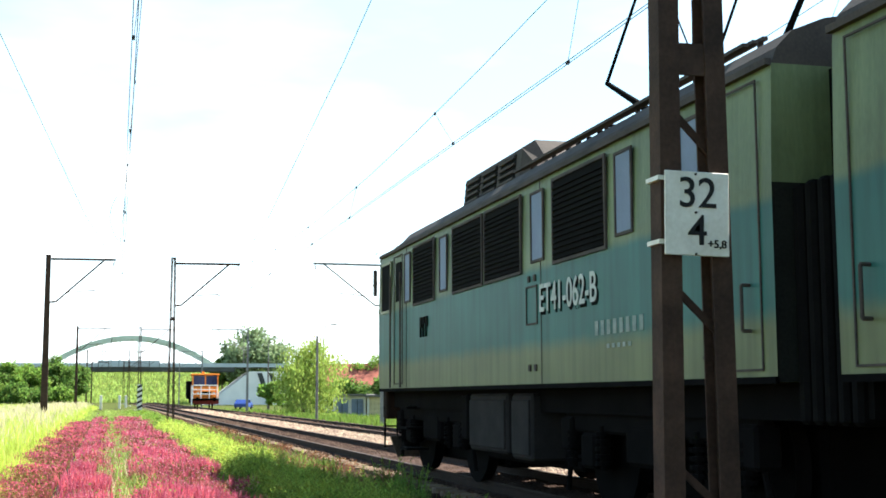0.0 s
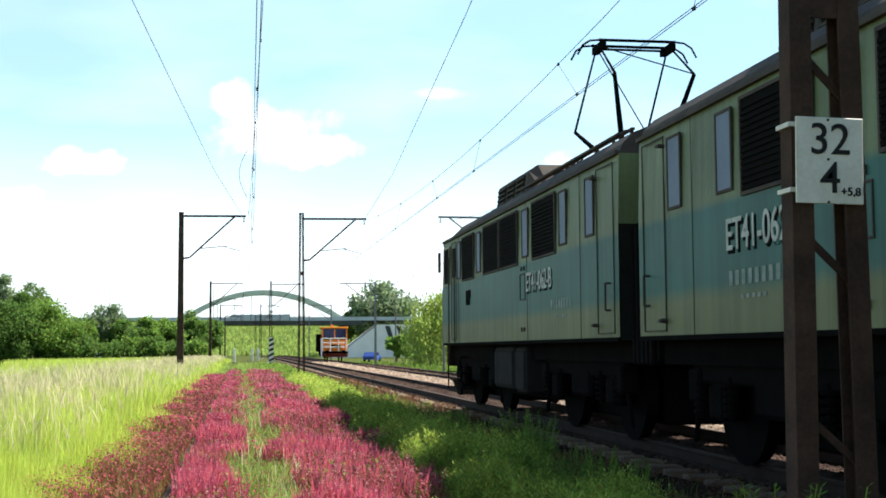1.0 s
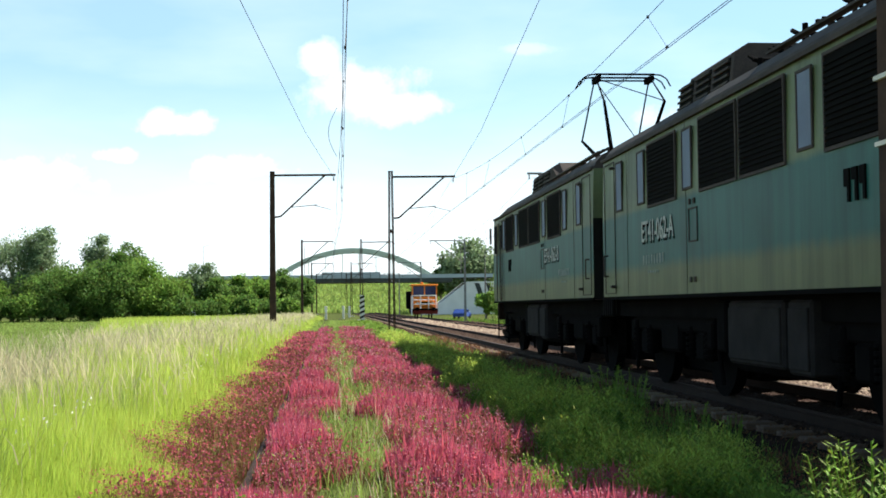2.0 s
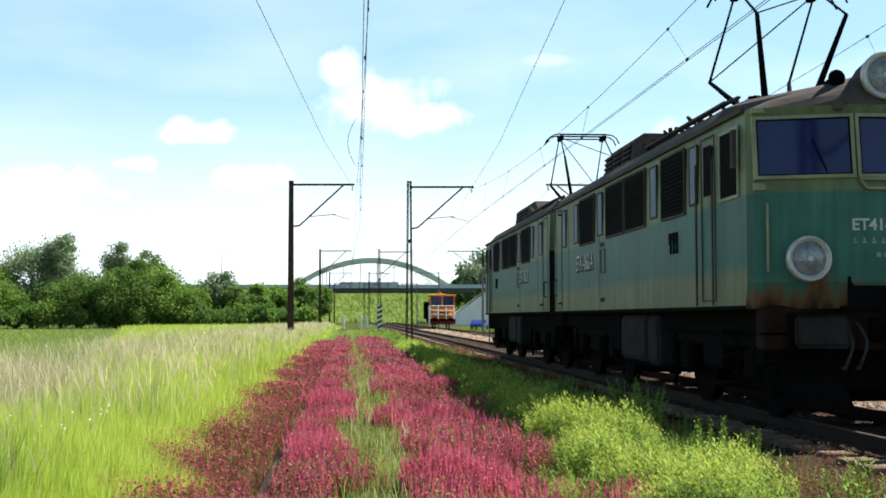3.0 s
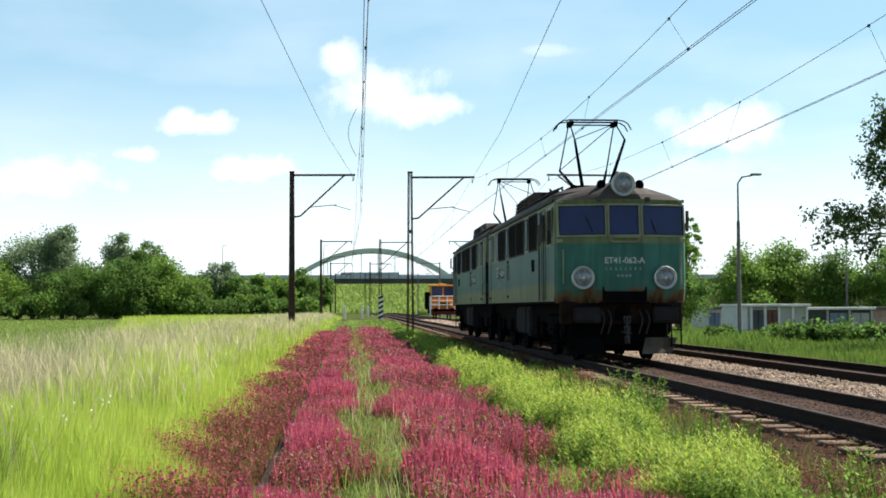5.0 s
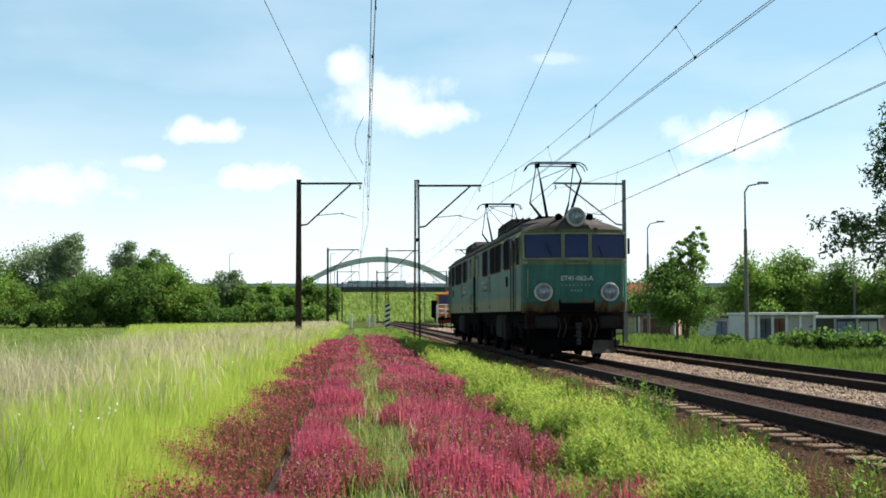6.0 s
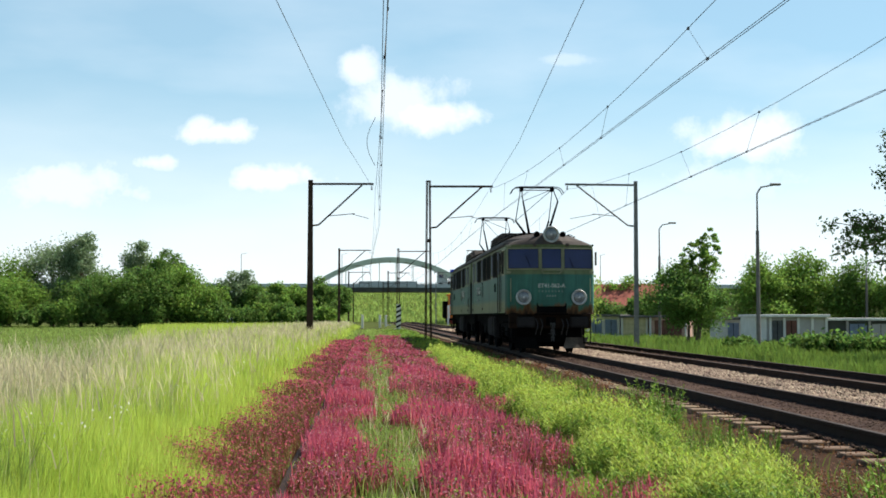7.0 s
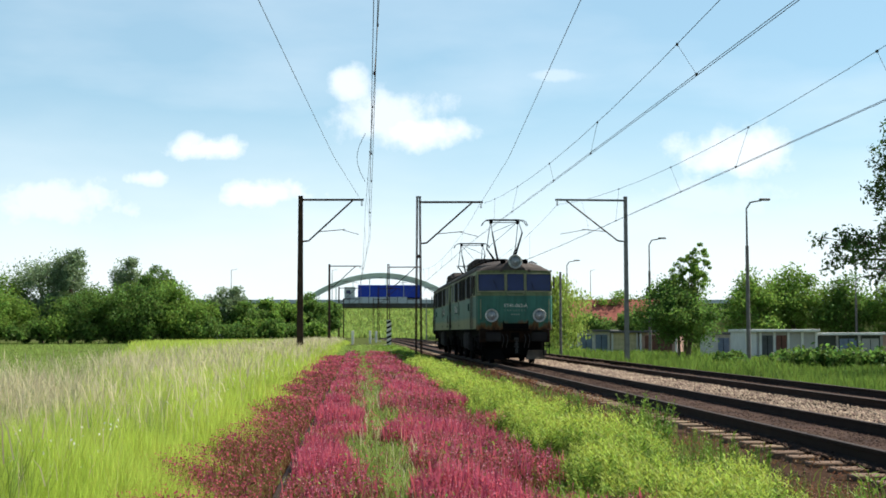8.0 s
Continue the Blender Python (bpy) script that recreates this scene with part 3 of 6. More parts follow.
def weed(wx, wy, wh):
    """A leafy weed: several stems with pairs of pointed leaves."""
    e = empty("weed", "leafy bright green weed beside the track", "weed", pose(wx, wy, float(ground_z(wx, wy))), group="weeds by the track")
    bm, bl = bmesh.new(), bmesh.new()
    for i in range(13):
        a = random.uniform(0, 6.28)
        top = Vector((math.cos(a) * wh * 0.35, math.sin(a) * wh * 0.35, wh * random.uniform(0.7, 1.1)))
        st = Vector((math.cos(a) * 0.06, math.sin(a) * 0.06, 0))
        rod(bm, st, top, 0.006, 0.003, 4)
        for k in range(32):
            p = st.lerp(top, 0.12 + 0.88 * k / 31)
            b = a + k * 2.4
            L = wh * random.uniform(0.09, 0.15) * (1.2 - 0.5 * k / 31)
            d = Vector((math.cos(b), math.sin(b), random.uniform(0.1, 0.9))).normalized() * L
            w = d.cross(Vector((0, 0, 1))).normalized() * L * 0.14
            v = [bl.verts.new(q) for q in (p, p + d * 0.5 + w, p + d, p + d * 0.5 - w)]
            bl.faces.new(v)
    part("stalk", bm, herb, e)["kind"] = "stuff"
    part("foliage", bl, herb, e)["kind"] = "stuff"


grow()

# ---- locomotive ----
side_paint = mat("banded_green_paint", (0.155, 0.195, 0.093), 0.5, scale=1.1, rgb2=(0.09, 0.12, 0.058), bump=0.05, stretch=(1, 1, 0.35))
roof_mat = mat("sooty_roof", (0.085, 0.067, 0.056), 0.8, scale=2, rgb2=(0.032, 0.027, 0.025), bump=0.1)
front_green = mat("front_green_paint", (0.042, 0.15, 0.112), 0.45, scale=1.6, rgb2=(0.028, 0.10, 0.077))


def stain(m, rgb, z0, z1, ragged):
    """Grime that creeps over a paint with an uneven edge between two heights of the body."""
    nt = m.node_tree
    b = nt.nodes["Principled BSDF"]
    L = nt.links.new
    old_col = b.inputs["Base Color"].links[0].from_socket
    co = nt.nodes.new("ShaderNodeTexCoord")
    mp = nt.nodes.new("ShaderNodeMapping")
    mp.inputs["Scale"].default_value = (5, 5, 1.6)
    L(co.outputs["Object"], mp.inputs[0])
    n = nt.nodes.new("ShaderNodeTexNoise")
    n.inputs["Scale"].default_value, n.inputs["Detail"].default_value = 1.0, 6
    L(mp.outputs[0], n.inputs["Vector"])
    sp = nt.nodes.new("ShaderNodeSeparateXYZ")
    L(co.outputs["Object"], sp.inputs[0])
    ma = nt.nodes.new("ShaderNodeMath")
    ma.operation = "MULTIPLY_ADD"
    L(n.outputs[0], ma.inputs[0])
    ma.inputs[1].default_value = -ragged
    L(sp.outputs[2], ma.inputs[2])
    r = nt.nodes.new("ShaderNodeMapRange")
    r.interpolation_type = "SMOOTHSTEP"
    r.inputs["From Min"].default_value, r.inputs["From Max"].default_value = z1 - ragged / 2, z0 - ragged / 2
    L(ma.outputs[0], r.inputs["Value"])
    mx = nt.nodes.new("ShaderNodeMix")
    mx.data_type = "RGBA"
    L(r.outputs[0], mx.inputs[0])
    L(old_col, mx.inputs[6])
    mx.inputs[7].default_value = (*rgb, 1)
    L(mx.outputs[2], b.inputs["Base Color"])


def weather(m, lo=0.78, hi=1.1):
    """Vertical rain streaks and blotches that dull a paint unevenly."""
    nt = m.node_tree
    b = nt.nodes["Principled BSDF"]
    L = nt.links.new
    col = b.inputs["Base Color"].links[0].from_socket
    co = nt.nodes.new("ShaderNodeTexCoord")
    last = col
    for sc, det, a0, a1 in (((7, 7, 0.55), 5, lo, hi), ((0.7, 0.7, 0.9), 4, 0.82, 1.12)):
        mp = nt.nodes.new("ShaderNodeMapping")
        mp.inputs["Scale"].default_value = sc
        L(co.outputs["Object"], mp.inputs[0])
        n = nt.nodes.new("ShaderNodeTexNoise")
        n.inputs["Scale"].default_value, n.inputs["Detail"].default_value = 1.0, det
        L(mp.outputs[0], n.inputs["Vector"])
        r = nt.nodes.new("ShaderNodeMapRange")
        r.inputs["From Min"].default_value, r.inputs["From Max"].default_value = 0.32, 0.62
        r.inputs["To Min"].default_value, r.inputs["To Max"].default_value = a0, a1
        L(n.outputs[0], r.inputs["Value"])
        mx = nt.nodes.new("ShaderNodeVectorMath")
        mx.operation = "SCALE"
        L(last, mx.inputs[0])
        L(r.outputs[0], mx.inputs["Scale"])
        last = mx.outputs[0]
    L(last, b.inputs["Base Color"])


stain(side_paint, (0.022, 0.104, 0.086), 2.56, 2.68, 0.06)
stain(side_paint, (0.118, 0.136, 0.062), 1.66, 1.86, 0.10)
weather(side_paint)
weather(front_green, 0.75, 1.1)
stain(front_green, (0.115, 0.06, 0.027), 1.42, 1.66, 0.75)
stain(front_green, (0.014, 0.011, 0.009), 1.22, 1.50, 0.9)
frame_cream = mat("cream_trim", (0.28, 0.28, 0.165), 0.5, rgb2=(0.15, 0.155, 0.09), scale=3)
# Grimy iron, darkened further: deep shade under the body put into its colour.
iron = mat("grimy_shade_dark_iron", (0.006, 0.0055, 0.0055), 0.95, 0.0, spec=0.03, rgb2=(0.003, 0.003, 0.003), scale=3, bump=0.2)
# Near-black finish for the lower part of each unit's end wall.
end_black = mat("near_black_end_paint", (0.020, 0.022, 0.018), 0.9, scale=1.2, rgb2=(0.006, 0.006, 0.006), spec=0.05)
box_grey = mat("dusty_grey_box", (0.028, 0.026, 0.025), 0.85, scale=3, rgb2=(0.015, 0.014, 0.014), spec=0.06)
louvre_mat = mat("black_louvre", (0.006, 0.006, 0.0055), 0.85, scale=5, spec=0.04, rgb2=(0.003, 0.003, 0.003))
dark_glass = mat("cab_glass", (0.008, 0.015, 0.075), 0.06, 0.0, var=0.3, scale=1.2, spec=0.3)
pale_glass = mat("frosted_side_glass", (0.16, 0.20, 0.27), 0.6, var=0.1, spec=0.15)
chrome = mat("grey_lamp_ring", (0.48, 0.49, 0.47), 0.4, 0.3, scale=6, rgb2=(0.30, 0.31, 0.29))
bright_ring = mat("bright_lamp_rim", (0.55, 0.56, 0.54), 0.4, 0.4, scale=8, rgb2=(0.3, 0.31, 0.29))
lens_mat = mat("lamp_lens", (0.17, 0.19, 0.20), 0.15, 0.0, var=0.6, scale=9, bump=0.4, spec=0.7)
white_paint = mat("white_lettering", (0.52, 0.54, 0.49), 0.6, scale=8, rgb2=(0.33, 0.36, 0.32))
faded_paint = mat("faded_stencil_paint", (0.30, 0.34, 0.30), 0.7, scale=9, rgb2=(0.12, 0.17, 0.15))
hose = mat("grey_hose", (0.04, 0.04, 0.038), 0.6, scale=8)
beam_dark = mat("grimy_beam", (0.030, 0.018, 0.012), 0.9, scale=3, rgb2=(0.008, 0.006, 0.005), spec=0.05)
plough_grey = mat("brownish_plough_steel", (0.13, 0.105, 0.08), 0.8, 0.0, scale=4, rgb2=(0.03, 0.025, 0.02))

LEN, HALF = 14.35, 1.5


def fy(x, z):
    """Depth of the cab front at a given place: three facets, leaning back above the waist."""
    a = min(abs(x), 1.5)
    y = 0.0 if a < 0.42 else 0.30 * (a - 0.42) / 0.93
    return y + max(0.0, z - 2.7) * 0.11


def body_bm():
    """Body shell of one unit, with paint bands by height."""
    plan = [(-HALF, LEN), (-HALF, 8.0), (-HALF, 2.0), (-HALF, 0.50), (-1.44, 0.37), (-1.30, 0.29), (-0.86, 0.145), (-0.42, 0.0), (0.42, 0.0), (0.86, 0.145), (1.30, 0.29), (1.44, 0.37), (HALF, 0.50), (HALF, 2.0), (HALF, 8.0), (HALF, LEN)]
    levels = [(1.30, 1.0, 0), (1.60, 1.0, 0), (1.72, 1.0, 0), (2.62, 1.0, 0), (2.74, 1.0, 0.004), (3.52, 0.985, 0.09), (3.62, 0.98, 0.06), (3.74, 0.95, 0.10), (3.88, 0.86, 0.20), (3.99, 0.68, 0.40), (4.06, 0.42, 0.60), (4.09, 0.18, 0.85)]
    dome = {3.74: 0.80, 3.88: 0.52, 3.99: 0.28, 4.06: 0.14, 4.09: 0.06}
    bm = bmesh.new()
    rings = []
    for z, sx, back in levels:
        ring = []
        for x, y in plan:
            yy = y + back if y < 1.0 else y
            if z < 1.6 and y < 0.6:
                yy += 0.10
            ring.append(bm.verts.new((x * (dome.get(z, sx) if y < 1.0 else sx), yy, z)))
        rings.append(ring)
    n = len(plan)
    for k, (a, b) in enumerate(zip(rings, rings[1:])):
        zc = (levels[k][0] + levels[k + 1][0]) / 2
        for i in range(n):
            f = bm.faces.new((a[i], a[(i + 1) % n], b[(i + 1) % n], b[i]))
            front = 3 <= i <= 11
            if zc > 3.62:
                f.material_index = 1
            elif front:
                f.material_index = 2 if zc < 2.62 else 0
            else:
                f.material_index = 0
    bm.faces.new(rings[-1])
    bm.faces.ensure_lookup_table()
    bm.faces[-1].material_index = 1
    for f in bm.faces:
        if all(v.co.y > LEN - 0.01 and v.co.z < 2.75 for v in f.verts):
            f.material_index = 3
    bm.faces.new(rings[0][::-1])
    bmesh.ops.recalc_face_normals(bm, faces=bm.faces)
    return bm


def front_slab(x0, x1, z0, z1, off, thick=0.02, hole=0.0):
    """A plate lying on the cab front; with hole, only its border."""
    bm = bmesh.new()

    def ring(i):
        return [(x, z) for x, z in ((x0 + i, z0 + i), (x1 - i, z0 + i), (x1 - i, z1 - i), (x0 + i, z1 - i))]

    def vv(p, o):
        return bm.verts.new((p[0], fy(*p) - o, p[1]))
    o1, o0 = [vv(p, off) for p in ring(0)], [vv(p, off - thick) for p in ring(0)]
    if hole:
        i1, i0 = [vv(p, off) for p in ring(hole)], [vv(p, off - thick) for p in ring(hole)]
    for k in range(4):
        j = (k + 1) % 4
        bm.faces.new((o0[k], o0[j], o1[j], o1[k]))
        if hole:
            bm.faces.new((i0[j], i0[k], i1[k], i1[j]))
            bm.faces.new((o1[k], o1[j], i1[j], i1[k]))
    if not hole:
        bm.faces.new(o1)
    bmesh.ops.recalc_face_normals(bm, faces=bm.faces)
    return bm


def lathe(profile, n=24, axis="y"):
    """Surface of revolution about the y axis from (radius, y) pairs."""
    bm = bmesh.new()
    rings = [[bm.verts.new((r * math.cos(6.28318 * i / n), y, r * math.sin(6.28318 * i / n))) for i in range(n)] for r, y in profile]
    for a, b in zip(rings, rings[1:]):
        for i in range(n):
            bm.faces.new((a[i], a[(i + 1) % n], b[(i + 1) % n], b[i]))
    bm.faces.new(rings[0])
    bm.faces.new(rings[-1])
    bmesh.ops.recalc_face_normals(bm, faces=bm.faces)
    return bm


def text_bm(body, size, bold=0.0):
    cu = bpy.data.curves.new("lettering", "FONT")
    cu.body, cu.size, cu.extrude, cu.offset = body, size, 0.006, bold
    cu.align_x, cu.align_y = "CENTER", "CENTER"
    ob = bpy.data.objects.new("lettering", cu)
    scene.collection.objects.link(ob)
    dg = bpy.context.evaluated_depsgraph_get()
    me = bpy.data.meshes.new_from_object(ob.evaluated_get(dg))
    bpy.data.objects.remove(ob)
    bm = bmesh.new()
    bm.from_mesh(me)
    bpy.data.meshes.remove(me)
    return bm


def put(bm, m):
    bmesh.ops.transform(bm, matrix=m, verts=bm.verts)
    return bm


def frame_bm(x, y0, y1, z0, z1, w, d):
    """Rectangular border on a side wall at x, depth d outwards."""
    bm = bmesh.new()
    s = 1 if d > 0 else -1
    xa, xb = (x, x + d) if d > 0 else (x + d, x)
    box(bm, xa, xb, y0 - w, y1 + w, z0 - w, z0)
    box(bm, xa, xb, y0 - w, y1 + w, z1, z1 + w)
    box(bm, xa, xb, y0 - w, y0, z0, z1)
    box(bm, xa, xb, y1, y1 + w, z0, z1)
    return bm


LOUVRES = [(3.21, 4.47), (5.57, 6.97), (7.14, 8.56), (9.71, 11.17)]
SLITS = [(2.55, 2.95), (4.80, 5.22), (8.93, 9.37), (11.42, 11.84), (12.85, 13.28)]


def side_details(parent, M, sgn, letter):
    X = sgn * HALF
    for y0, y1 in LOUVRES:
        g = part("louvre", frame_bm(X, y0, y1, 2.64, 3.50, 0.035, sgn * 0.025), roof_mat, parent, "black ventilation louvre in a dark frame", m=M)
        back = part("backing", bx(X - 0.01, X + 0.006 * sgn, y0, y1, 2.64, 3.50), louvre_mat, g)
        bm = bmesh.new()
        for k in range(14):
            z = 2.67 + k * 0.058
            beam(bm, (X + sgn * 0.016, y0, z), (X + sgn * 0.016, y1, z + 0.0001), 0.022, 0.034)
        part("slats", bm, louvre_mat, g)["kind"] = "stuff"
    for y0, y1 in SLITS:
        g = part("side_window", frame_bm(X, y0 + 0.03, y1 - 0.03, 2.72, 3.46, 0.03, sgn * 0.018), roof_mat, parent, "narrow frosted side window", m=M)
        part("pane", bx(X - 0.01, X + 0.007 * sgn, y0 + 0.03, y1 - 0.03, 2.72, 3.46), pale_glass, g)
    # cab side: window, door with rails
    g = part("cab_side_window", frame_bm(X, 0.80, 1.50, 2.66, 3.44, 0.04, sgn * 0.02), frame_cream, parent, "dark sliding cab window", m=M)
    # Matte black pane: the unlit cab inside the open window put into colour.
    part("pane", bx(X - 0.01, X + 0.008 * sgn, 0.80, 1.50, 2.66, 3.44), louvre_mat, g)
    part("cab_mirror", bars((X + sgn * 0.10, 0.66, 2.95), (X + sgn * 0.10, 0.66, 3.4), 0.05, 0.10), roof_mat, parent, m=M)
    g = part("cab_door", frame_bm(X, 1.78, 2.36, 1.42, 3.50, 0.018, sgn * 0.012), roof_mat, parent, "narrow cab door with side rails", m=M)
    part("pane", bx(X - 0.01, X + 0.006 * sgn, 1.88, 2.26, 2.76, 3.40), louvre_mat, g)
    for y in (1.70, 2.45):
        part("grab_rail", rd((X + sgn * 0.06, y, 1.35), (X + sgn * 0.06, y, 3.2), 0.016), roof_mat, parent, m=M)
    g = part("end_door", frame_bm(X, 13.42, 14.15, 1.40, 3.52, 0.016, sgn * 0.012), roof_mat, parent, m=M)
    for z in (1.5, 3.42):
        bm = rd((X, 13.40, z), (X + sgn * 0.07, 13.40, z), 0.025, n=6)
        rod(bm, (X + sgn * 0.07, 13.35, z), (X + sgn * 0.07, 13.45, z), 0.02, n=6)
        part("hinge", bm, roof_mat, g)
    bm = rd((X + sgn * 0.07, 13.98, 1.68), (X + sgn * 0.07, 13.98, 2.02), 0.014)
    for z in (1.68, 2.02):
        rod(bm, (X, 13.98, z), (X + sgn * 0.07, 13.98, z), 0.014)
    part("door_handle", bm, roof_mat, g)
    # gutter and waist marks
    part("gutter", bars((X * 0.985 + sgn * 0.02, 0.62, 3.63), (X * 0.985 + sgn * 0.02, LEN, 3.63), 0.05, 0.05), roof_mat, parent, m=M)
    part("sill_strip", bars((X + sgn * 0.004, 0.6, 1.315), (X + sgn * 0.004, LEN, 1.315), 0.03, 0.05), iron, parent, m=M)
    rot = Matrix.Rotation(radians(90), 4, "X")
    face = Matrix.Translation((X + sgn * 0.004, 10.05 if sgn > 0 else 10.75, 2.26)) @ Matrix.Rotation(radians(-90 if sgn < 0 else 90), 4, "Z") @ rot
    narrow = Matrix.Diagonal((0.84, 1, 1, 1))
    num = part("side_number", put(text_bm("ET41-062-" + letter, 0.43, 0.004), face @ narrow), white_paint, parent, "raised white running number", m=M)
    # Dark offset copy: shade beside the raised figures put into colour.
    part("number_edge", put(text_bm("ET41-062-" + letter, 0.43, 0.010), face @ Matrix.Translation((0.035, -0.03, -0.004)) @ narrow), louvre_mat, num, "dark offset copy drawn as shade of the raised figures")
    bm = bmesh.new()
    ym = 10.85 if sgn > 0 else 10.4
    for k in range(8):
        box(bm, X - 0.002, X + sgn * 0.006, ym + k * 0.155, ym + k * 0.155 + 0.085, 1.79, 1.93)
    for k in range(5):
        box(bm, X - 0.002, X + sgn * 0.006, ym + 0.3 + k * 0.13, ym + 0.3 + k * 0.13 + 0.07, 1.66, 1.70)
    part("stencil_mark", bm, faded_paint, parent, "worn white stencilled marks", m=M)["kind"] = "stuff"
    bm = bmesh.new()
    for k in range(3):
        y = 3.62 + k * 0.17
        box(bm, X - 0.002, X + sgn * 0.02, y, y + 0.05, 2.10, 2.40)
        box(bm, X - 0.002, X + sgn * 0.02, y + 0.05, y + 0.12, 2.24 + 0.05 * (k % 2), 2.40)
    part("owner_badge", bm, louvre_mat, parent, "small raised dark metal badge", m=M)
    bm = frame_bm(X, 8.75, 9.10, 2.02, 2.42, 0.02, sgn * 0.012)
    part("hatch", bm, roof_mat, parent, m=M)
    bm = bmesh.new()
    for y in (8.85, 9.05):
        for z in (1.52, 2.52):
            box(bm, X - 0.002, X + sgn * 0.02, y - 0.03, y + 0.03, z - 0.035, z + 0.035)
    part("lifting_brackets", bm, roof_mat, parent, m=M)["kind"] = "stuff"
    # panel seams
    bm = bmesh.new()
    for y in (2.66, 9.24, 12.55):
        box(bm, X - 0.002, X + sgn * 0.005, y - 0.008, y + 0.008, 1.34, 3.6)
    part("seams", bm, roof_mat, parent, m=M)["kind"] = "stuff"


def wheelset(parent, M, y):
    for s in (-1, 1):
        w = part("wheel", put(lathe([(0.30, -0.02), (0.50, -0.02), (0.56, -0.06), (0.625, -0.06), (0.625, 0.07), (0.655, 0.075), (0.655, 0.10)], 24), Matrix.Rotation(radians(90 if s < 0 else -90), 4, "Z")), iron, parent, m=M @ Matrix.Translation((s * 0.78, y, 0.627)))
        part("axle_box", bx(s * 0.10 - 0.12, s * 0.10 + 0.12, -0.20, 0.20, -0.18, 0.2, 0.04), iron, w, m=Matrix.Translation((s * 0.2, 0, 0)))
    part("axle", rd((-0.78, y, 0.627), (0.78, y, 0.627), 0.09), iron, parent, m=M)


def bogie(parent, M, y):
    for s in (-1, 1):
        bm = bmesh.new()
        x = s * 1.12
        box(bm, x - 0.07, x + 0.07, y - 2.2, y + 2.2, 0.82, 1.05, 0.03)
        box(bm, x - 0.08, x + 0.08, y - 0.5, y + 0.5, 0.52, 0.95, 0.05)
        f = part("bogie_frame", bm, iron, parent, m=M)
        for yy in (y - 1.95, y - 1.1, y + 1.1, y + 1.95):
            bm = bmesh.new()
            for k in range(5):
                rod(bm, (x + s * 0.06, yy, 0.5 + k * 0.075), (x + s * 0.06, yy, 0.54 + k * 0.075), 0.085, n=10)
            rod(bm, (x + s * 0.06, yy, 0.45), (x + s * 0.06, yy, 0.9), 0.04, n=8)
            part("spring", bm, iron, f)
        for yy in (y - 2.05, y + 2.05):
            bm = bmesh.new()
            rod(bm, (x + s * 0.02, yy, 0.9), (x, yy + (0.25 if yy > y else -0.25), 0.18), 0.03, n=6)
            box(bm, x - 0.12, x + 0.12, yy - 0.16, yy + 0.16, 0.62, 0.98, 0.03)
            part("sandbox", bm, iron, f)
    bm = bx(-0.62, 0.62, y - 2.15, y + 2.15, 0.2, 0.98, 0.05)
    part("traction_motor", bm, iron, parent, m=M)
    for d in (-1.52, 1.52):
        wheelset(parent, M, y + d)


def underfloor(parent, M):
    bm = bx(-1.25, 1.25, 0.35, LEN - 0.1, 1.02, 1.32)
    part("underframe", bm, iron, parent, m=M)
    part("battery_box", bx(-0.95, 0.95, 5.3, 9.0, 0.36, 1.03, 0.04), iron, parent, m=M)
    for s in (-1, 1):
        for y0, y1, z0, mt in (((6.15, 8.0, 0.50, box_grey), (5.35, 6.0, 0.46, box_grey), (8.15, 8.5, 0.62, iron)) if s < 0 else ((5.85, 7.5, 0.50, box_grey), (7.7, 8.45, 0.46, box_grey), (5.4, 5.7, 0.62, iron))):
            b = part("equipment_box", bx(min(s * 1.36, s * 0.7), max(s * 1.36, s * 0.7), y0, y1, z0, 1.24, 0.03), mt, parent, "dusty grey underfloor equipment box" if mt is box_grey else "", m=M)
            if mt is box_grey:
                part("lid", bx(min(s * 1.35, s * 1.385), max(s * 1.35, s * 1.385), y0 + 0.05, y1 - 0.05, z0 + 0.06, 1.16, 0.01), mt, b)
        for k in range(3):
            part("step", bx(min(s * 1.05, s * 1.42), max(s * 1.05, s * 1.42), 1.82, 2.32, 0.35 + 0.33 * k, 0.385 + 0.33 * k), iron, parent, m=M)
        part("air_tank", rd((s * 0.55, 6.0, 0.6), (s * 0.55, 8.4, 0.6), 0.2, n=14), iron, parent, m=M)


